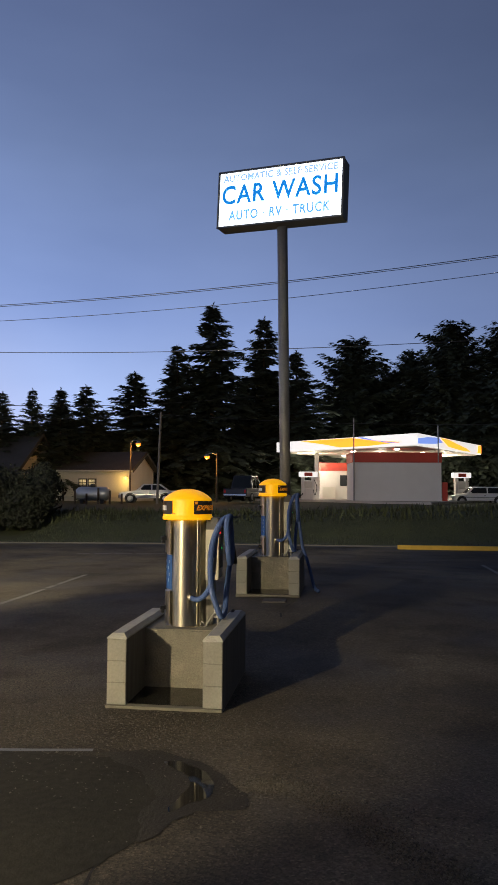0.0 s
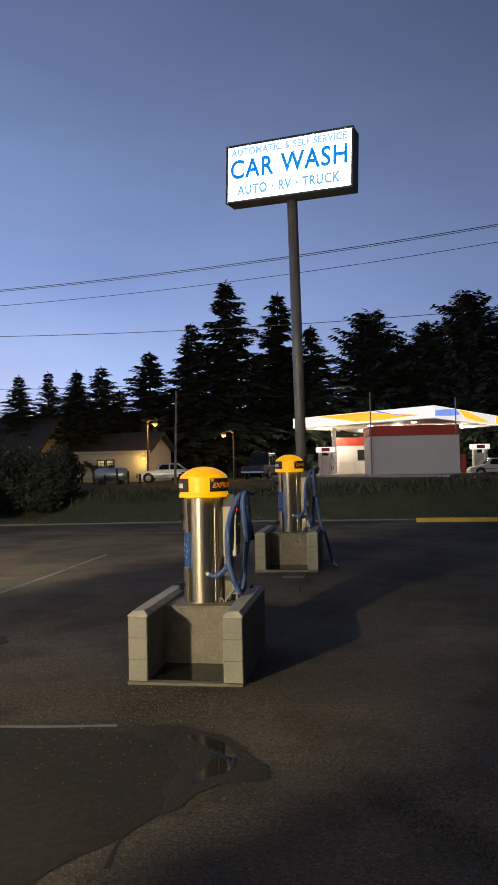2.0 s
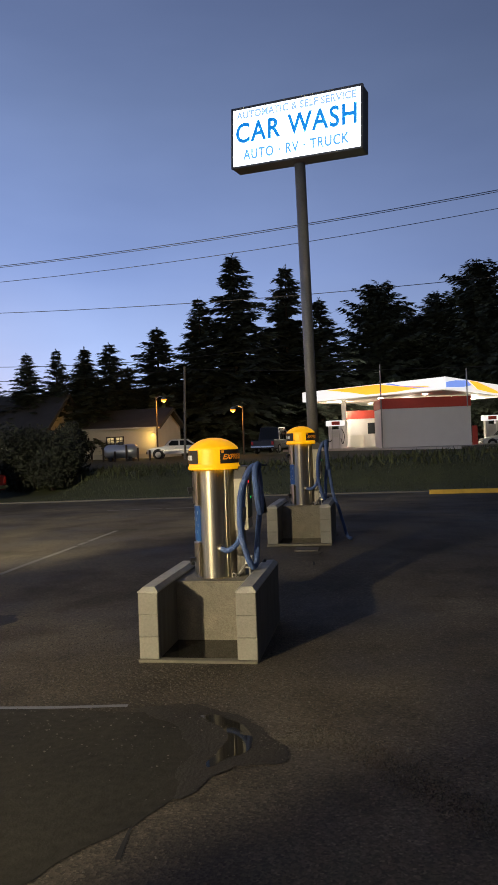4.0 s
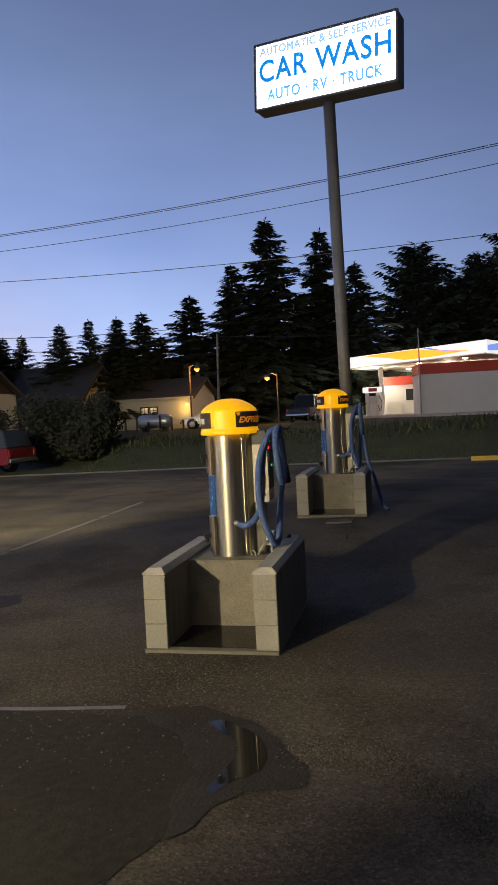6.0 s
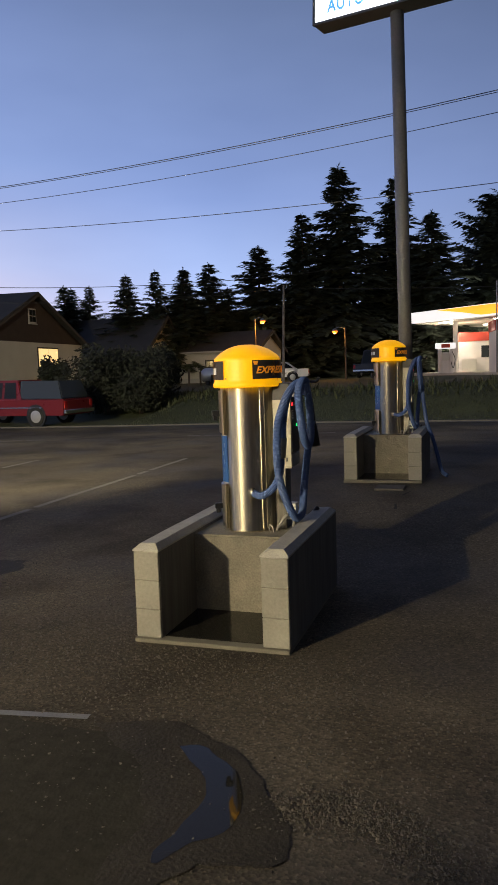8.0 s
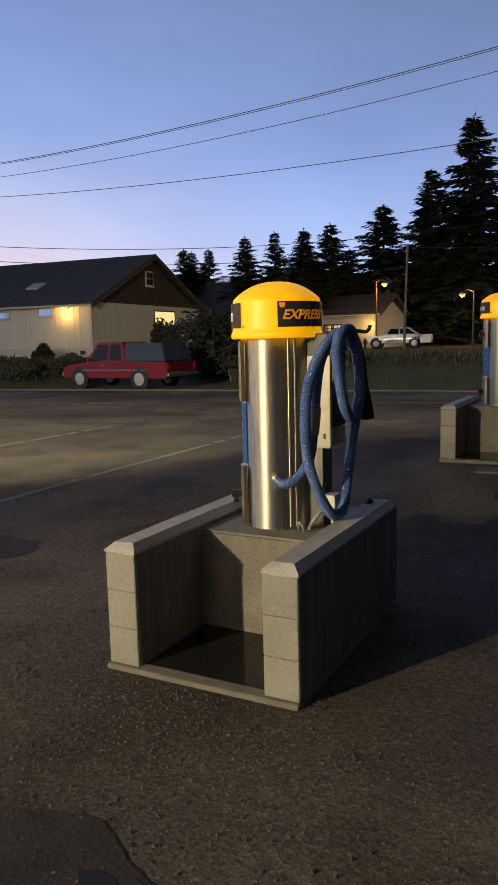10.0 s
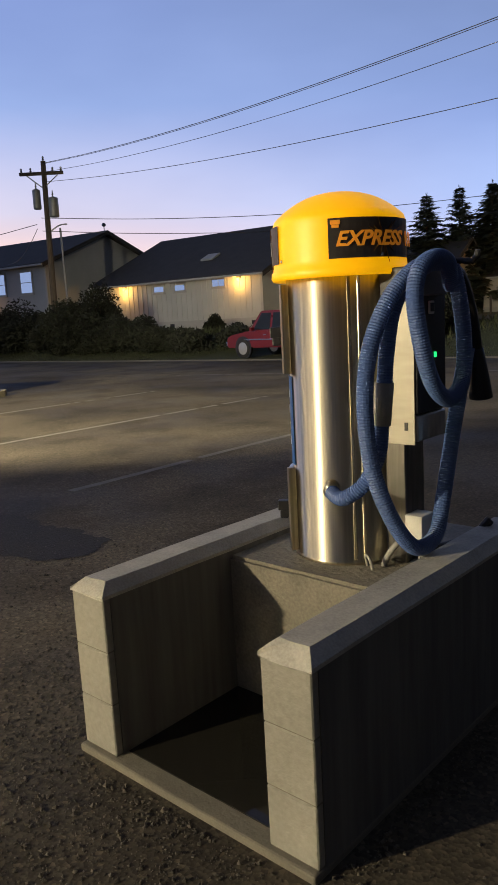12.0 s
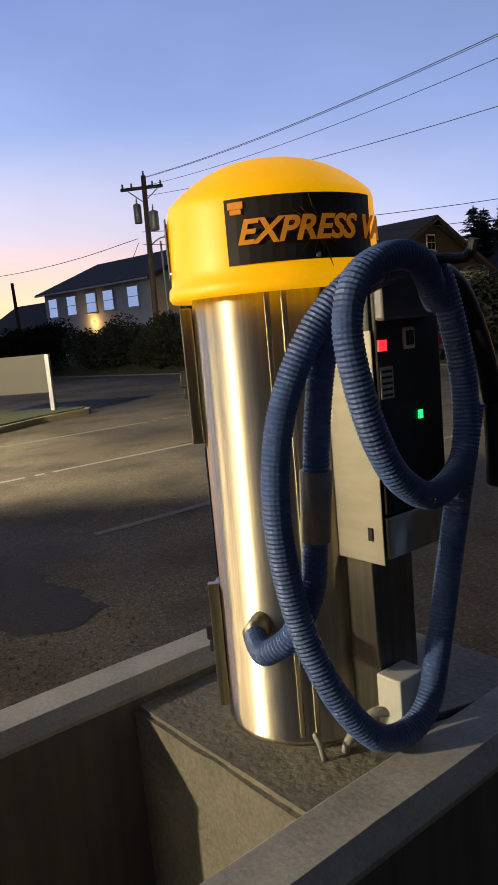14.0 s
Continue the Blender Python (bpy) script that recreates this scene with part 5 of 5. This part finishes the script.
# ---- unseen wash building behind the walker: plain walls and its lamps ----
wash = empty("unseen_wash_building", pose(0, 0, 0), "plain pale unseen wash building with lit lamps", "building")
part("wall", box(-17.2, 12, -8.6, -8.2, -0.2, 4.6), WHITEPAINT, wash)
# side wing added as a warm lit surface for the drum to mirror
part("wall", box(-11.4, -11.0, -8.2, 2.4, -0.2, 4.6), WHITEPAINT, wash)
# unseen pier placed to cut the flood light off the right foreground
part("shadow_pier", box(-4.22, -3.9, -4.2, -0.64, -0.2, 4.6), WHITEPAINT, wash, "unseen pale pier that shades the right of the lot")
part("roof", box(-16.4, 12.4, -14, -8.0, 4.6, 4.9), ROOFING, wash)
part("roof", box(-15.0, -10.8, -8.0, 2.6, 4.6, 4.9), ROOFING, wash)
# both fixtures stand out of view; the second goes with the added lot lamp
for x, y, z, w in ((FLOOD[0], FLOOD[1], FLOOD[2], 0.42), (*FLOOD2, 0.6)):
    fx = part("flood_lamp", box(x - w / 2, x + w / 2, y - 0.2, y - 0.06, z - 0.14, z + 0.14, 0.02), METALGREY, wash)
    part("lamp_glass", box(x - w / 2 + 0.03, x + w / 2 - 0.03, y - 0.06, y - 0.045, z - 0.12, z + 0.12), FLOODGLASS, fx)
part("lamp_mast", rod((FLOOD2[0], FLOOD2[1] - 0.25, -0.1), (FLOOD2[0], FLOOD2[1] - 0.25, FLOOD2[2] + 0.2), 0.07, 10), METALGREY, wash)
part("lamp_mast", rod((FLOOD[0], FLOOD[1] - 0.25, -0.1), (FLOOD[0], FLOOD[1] - 0.25, FLOOD[2] + 0.2), 0.06, 10), METALGREY, wash)

# ---- marks and things on the lot ----
def flat_strip(name, pts, width, mat, lift, label, category, seed=1, rough=0.25):
    """A worn painted line that lies on the lot."""
    rng = random.Random(seed)
    bm = bmesh.new()
    line = spline([(x, y, 0) for x, y in pts], 0.12)
    prev = None
    for i, p in enumerate(line):
        d = (line[min(i + 1, len(line) - 1)] - line[max(i - 1, 0)]).normalized()
        s = Vector((-d.y, d.x, 0)) * width / 2
        a, b = p + s * (1 + rng.uniform(-rough, rough)), p - s * (1 + rng.uniform(-rough, rough))
        row = [bm.verts.new((q.x, q.y, lot_height(q.x, q.y) + lift)) for q in (a, b)]
        if prev and rng.random() > rough * 0.5:
            bm.faces.new((prev[0], prev[1], row[1], row[0]))
        prev = row
    ob = part(name, bm, mat)
    tagged(ob, label, category, "painted lines", "structure")


for i, pts in enumerate(([(-5.4, 8.4), (-5.3, 11.5), (-5.35, 15.0)], [(-8.6, 8.8), (-8.6, 12), (-8.6, 15.0)], [(-11.8, 9.0), (-11.8, 15.0)], [(-2.1, 15.2), (-2.1, 19.5)], [(3.4, 13.5), (3.5, 19.0)])):
    flat_strip("parking_line", pts, 0.10, LINE, 0.005, "faded pale parking line on worn asphalt", "painted line", i, 0.1)
flat_strip("lane_line", [(-14.6, 18.1), (-11.2, 19.2)], 0.14, LINE, 0.005, "faded pale street line", "painted line", 9, 0.1)
flat_strip("lane_line", [(-7.5, 20.2), (-3.6, 20.9)], 0.14, LINE, 0.005, "faded pale street line", "painted line", 10, 0.1)
flat_strip("saw_cut", [(-3.6, 4.86), (-2.4, 4.93), (-1.62, 5.03)], 0.05, material("pale_joint", (0.17, 0.175, 0.19), 0.6, vary=0.3, scale=6), 0.004, "pale thin joint line across the asphalt", "joint line", 11, 0.04)
TAR = material("dark_tar_seam", (0.02, 0.019, 0.017), 0.95, vary=0.3, scale=8)
flat_strip("tar_crack", [(-0.9, 4.3), (-1.02, 4.0), (-1.0, 3.8), (-1.12, 3.5), (-1.1, 3.1)], 0.03, TAR, 0.003, "dark ragged crack in the asphalt", "crack", 12, 0.6)
flat_strip("tar_crack", [(-1.1, 10.8), (-0.98, 11.1), (-1.02, 11.5)], 0.03, TAR, 0.004, "dark ragged crack in the asphalt", "crack", 13, 0.6)
flat_strip("tar_crack", [(-0.75, 9.9), (-0.8, 10.5), (-0.68, 11.0)], 0.025, TAR, 0.004, "dark ragged crack in the asphalt", "crack", 14, 0.6)


def outlined(name, pts, mat, lift, label, category, seed, wobble=0.03, step=0.03):
    """A flat patch with a smooth, slightly ragged outline, lying on the lot."""
    ring = spline([(x, y, 0) for x, y in (*pts, pts[0])], step)[:-1]
    bm = bmesh.new()
    vs = []
    for p in ring:
        q = p + noise.noise_vector(Vector((p.x * 5, p.y * 5, seed))) * wobble + noise.noise_vector(Vector((p.x * 21, p.y * 21, seed))) * wobble * 0.4
        vs.append(bm.verts.new((q.x, q.y, lift)))
    bmesh.ops.triangle_fill(bm, use_beauty=True, edges=[bm.edges.new((a, b)) for a, b in zip(vs, vs[1:] + vs[:1])])
    for v in bm.verts:
        v.co.z = lot_height(v.co.x, v.co.y) + lift
    return tagged(part(name, bm, mat), label, category, kind="structure")


APRON = material("smooth_wash_apron", (0.036, 0.033, 0.025), 0.8, vary=0.4, scale=1.3, bump=0.3, bump_scale=60)
APRON.node_tree.nodes["Principled BSDF"].inputs["Specular IOR Level"].default_value = 0.12
WETASPHALT = material("wet_asphalt", (0.041, 0.036, 0.028), 0.6, vary=0.4, scale=6, bump=0.6, bump_scale=55)
WETASPHALT.node_tree.nodes["Principled BSDF"].inputs["Specular IOR Level"].default_value = 0.1
outlined("wash_apron", [(-9.0, 5.0), (-6.0, 4.98), (-4.0, 4.95), (-2.5, 4.91), (-1.6, 4.90), (-1.34, 4.80), (-1.03, 4.40), (-0.95, 3.9), (-1.10, 3.5), (-1.35, 3.1), (-1.6, 2.4), (-1.8, 1.4), (-2.2, 0.4), (-4.0, 0.2), (-9.0, 0.3)], APRON, 0.0035, "smooth dark damp apron before the wash bays", "apron", 3)
outlined("damp_margin", [(-1.62, 4.97), (-1.30, 5.08), (-1.0, 4.98), (-0.72, 4.72), (-0.48, 4.38), (-0.50, 4.18), (-0.76, 4.10), (-0.90, 3.80), (-1.0, 3.72), (-1.04, 4.0), (-1.08, 4.40), (-1.36, 4.78)], WETASPHALT, 0.0055, "damp dark margin round a puddle", "wet patch", 5, 0.045)
outlined("puddle", [(-1.13, 4.86), (-1.0, 4.88), (-0.86, 4.78), (-0.74, 4.62), (-0.69, 4.44), (-0.72, 4.30), (-0.82, 4.22), (-0.89, 4.09), (-0.92, 4.16), (-0.87, 4.40), (-0.90, 4.60), (-1.02, 4.75)], WATER, 0.0075, "small still puddle on worn asphalt", "puddle", 8, 0.02)
outlined("wet_patch", [(-7.0, 7.5), (-6.2, 7.72), (-5.3, 7.64), (-4.5, 7.66), (-3.95, 7.64), (-3.75, 7.42), (-3.8, 7.24), (-4.2, 7.06), (-4.7, 6.95), (-5.6, 6.85), (-6.6, 7.0)], WETASPHALT, 0.004, "dark wet hollow in the asphalt", "wet patch", 12, 0.09)

cover = part("utility_cover", box(-1.14, -0.78, 11.02, 11.34, 0.15, 0.19, 0.008), IRON)
tagged(cover, "flat rusty iron utility cover set in asphalt", "utility cover")


def gravel(seed, count, spots):
    """Small loose stones, each a squashed pebble."""
    rng = random.Random(seed)
    verts, faces = [], []
    for _ in range(count):
        x, y, rx, ry = rng.choice(spots)
        x, y = rng.gauss(x, rx), rng.gauss(y, ry)
        if -1.96 < x < -0.89 and 6.0 < y < 7.6:
            continue
        r = rng.choice((0.002, 0.003, 0.003, 0.004, 0.005, 0.008)) * rng.uniform(0.7, 1.2)
        c = Vector((x, y, lot_height(x, y) + r * 0.3))
        spin = Euler((rng.uniform(0, 6), rng.uniform(0, 6), rng.uniform(0, 6))).to_matrix()
        i = len(verts)
        for d in ((1, 0, 0), (-1, 0, 0), (0, 1, 0), (0, -1, 0), (0, 0, 1), (0, 0, -1)):
            verts.append(c + (spin @ Vector(d)) * r * rng.uniform(0.6, 1.25))
        for a, b, e in ((0, 2, 4), (2, 1, 4), (1, 3, 4), (3, 0, 4), (2, 0, 5), (1, 2, 5), (3, 1, 5), (0, 3, 5)):
            faces.append((i + a, i + b, i + e))
    me = bpy.data.meshes.new("gravel")
    me.from_pydata([tuple(v) for v in verts], [], faces)
    me.materials.append(GRAVEL)
    ob = new("gravel", me)
    return tagged(ob, "loose pale gravel scattered over the asphalt", "gravel", kind="stuff")


CRESCENT = [(-0.52 + 0.11 * k, 4.52 + 0.10 * math.sin(k * 0.55) - 0.008 * k * k, 0.09, 0.06) for k in range(13)]
gravel(5, 15000, [(-1.4, 5.75, 0.55, 0.22), (-2.1, 5.6, 0.6, 0.5), (-1.2, 5.2, 0.9, 0.6), (-2.4, 6.3, 0.35, 0.5), (-0.4, 5.0, 1.0, 0.8), (-3.2, 7.0, 0.8, 0.7), (-4.4, 7.0, 1.0, 0.5)])
gravel(6, 9000, [*CRESCENT, (0.35, 4.2, 0.25, 0.14), (0.7, 3.95, 0.3, 0.16)])
gravel(7, 900, [(-1.42, 5.98, 0.35, 0.03), (-2.0, 6.3, 0.04, 0.25), (-0.85, 6.4, 0.03, 0.3)])

# kerbs
kerb = part("yellow_kerb", box(1.75, 30, 23.6, 23.78, -0.05, 0.13, 0.02), KERBYELLOW)
tagged(kerb, "yellow painted kerb along the street", "kerb", kind="structure")


def gutter():
    bm = bmesh.new()
    prev = None
    for x in steps((-60, 40, 60)):
        y = edge_y(x)
        row = [bm.verts.new(p) for p in ((x, y - 0.35, 0.008), (x, y - 0.05, 0.012), (x, y - 0.03, 0.05), (x, y + 0.12, 0.05))]
        if prev:
            for a in range(3):
                bm.faces.new((prev[a], prev[a + 1], row[a + 1], row[a]))
        prev = row
    return bm


tagged(part("gutter_strip", gutter(), KERB), "low worn concrete gutter along the far street edge", "kerb", kind="structure")

# planted corner with a board at the lot's far left
bed = bmesh.new()
outline = [(-13.0, 9.6), (-14.4, 12.0), (-14.75, 13.2), (-15.1, 13.45), (-15.9, 13.0), (-18.5, 10.5), (-18.0, 8.0)]
part_kerb = slab_poly([(x, y, 0) for x, y in outline], -0.05, 0.13)
tagged(part("corner_kerb", part_kerb, KERBPALE), "worn beige kerb round a grass corner", "kerb", kind="structure")
mid = Vector((sum(p[0] for p in outline) / 7, sum(p[1] for p in outline) / 7))
inner = [((x - mid.x) * 0.93 + mid.x, (y - mid.y) * 0.93 + mid.y, 0) for x, y in outline]
tagged(part("corner_grass", slab_poly(inner, 0.10, 0.16), GRASS), "mown grass in the kerbed corner", "grass", kind="structure")
board = empty("notice_board", pose(-15.3, 12.7, 0.1, 0, 0, -142), "large plain grey board on metal posts in the grass", "board")
part("panel", box(0.02, 2.4, -0.03, 0.03, 0.45, 1.28, 0.01), BOARDGREY, board)
for x in (0.0, 2.3):
    part("post", box(x - 0.05, x + 0.05, 0.032, 0.12, -0.1, 1.28, 0.01), METALGREY, board)
tagged(part("timber_post", rod((-41.0, 22.9, 0.4), (-41.3, 22.9, 5.3), 0.12, 10, r2=0.09), TIMBER), "plain weathered timber post behind the shrubs", "utility post")


def tufts(seed, count, x0, x1, d0, d1, size):
    """Blades of rough grass on the bank."""
    rng = random.Random(seed)
    verts, faces = [], []
    for _ in range(count):
        x = rng.uniform(x0, x1)
        y = edge_y(x) + rng.uniform(d0, d1)
        if -19.5 < x < -11.5 and y - edge_y(x) < 4.6:
            continue
        z = 0.02 + bank_height(x, y)
        a, h = rng.uniform(0, 6.28), size * rng.uniform(0.4, 1.5)
        s = Vector((math.cos(a), math.sin(a), 0)) * h * 0.13
        lean = Vector((rng.gauss(0, 0.3), rng.gauss(0, 0.3), 1)) * h
        p = Vector((x, y, z - 0.02))
        i = len(verts)
        verts.extend([p - s, p + s, p + lean])
        faces.append((i, i + 1, i + 2))
    me = bpy.data.meshes.new("grass")
    me.from_pydata([tuple(v) for v in verts], [], faces)
    me.materials.append(BLADES)
    return tagged(new("rough_grass", me), "rough uncut grass on the bank", "grass", kind="stuff")


tufts(8, 80000, -38, 16, 0.15, 9, 0.075)
tufts(9, 5000, -38, 16, 3.5, 8, 0.25)
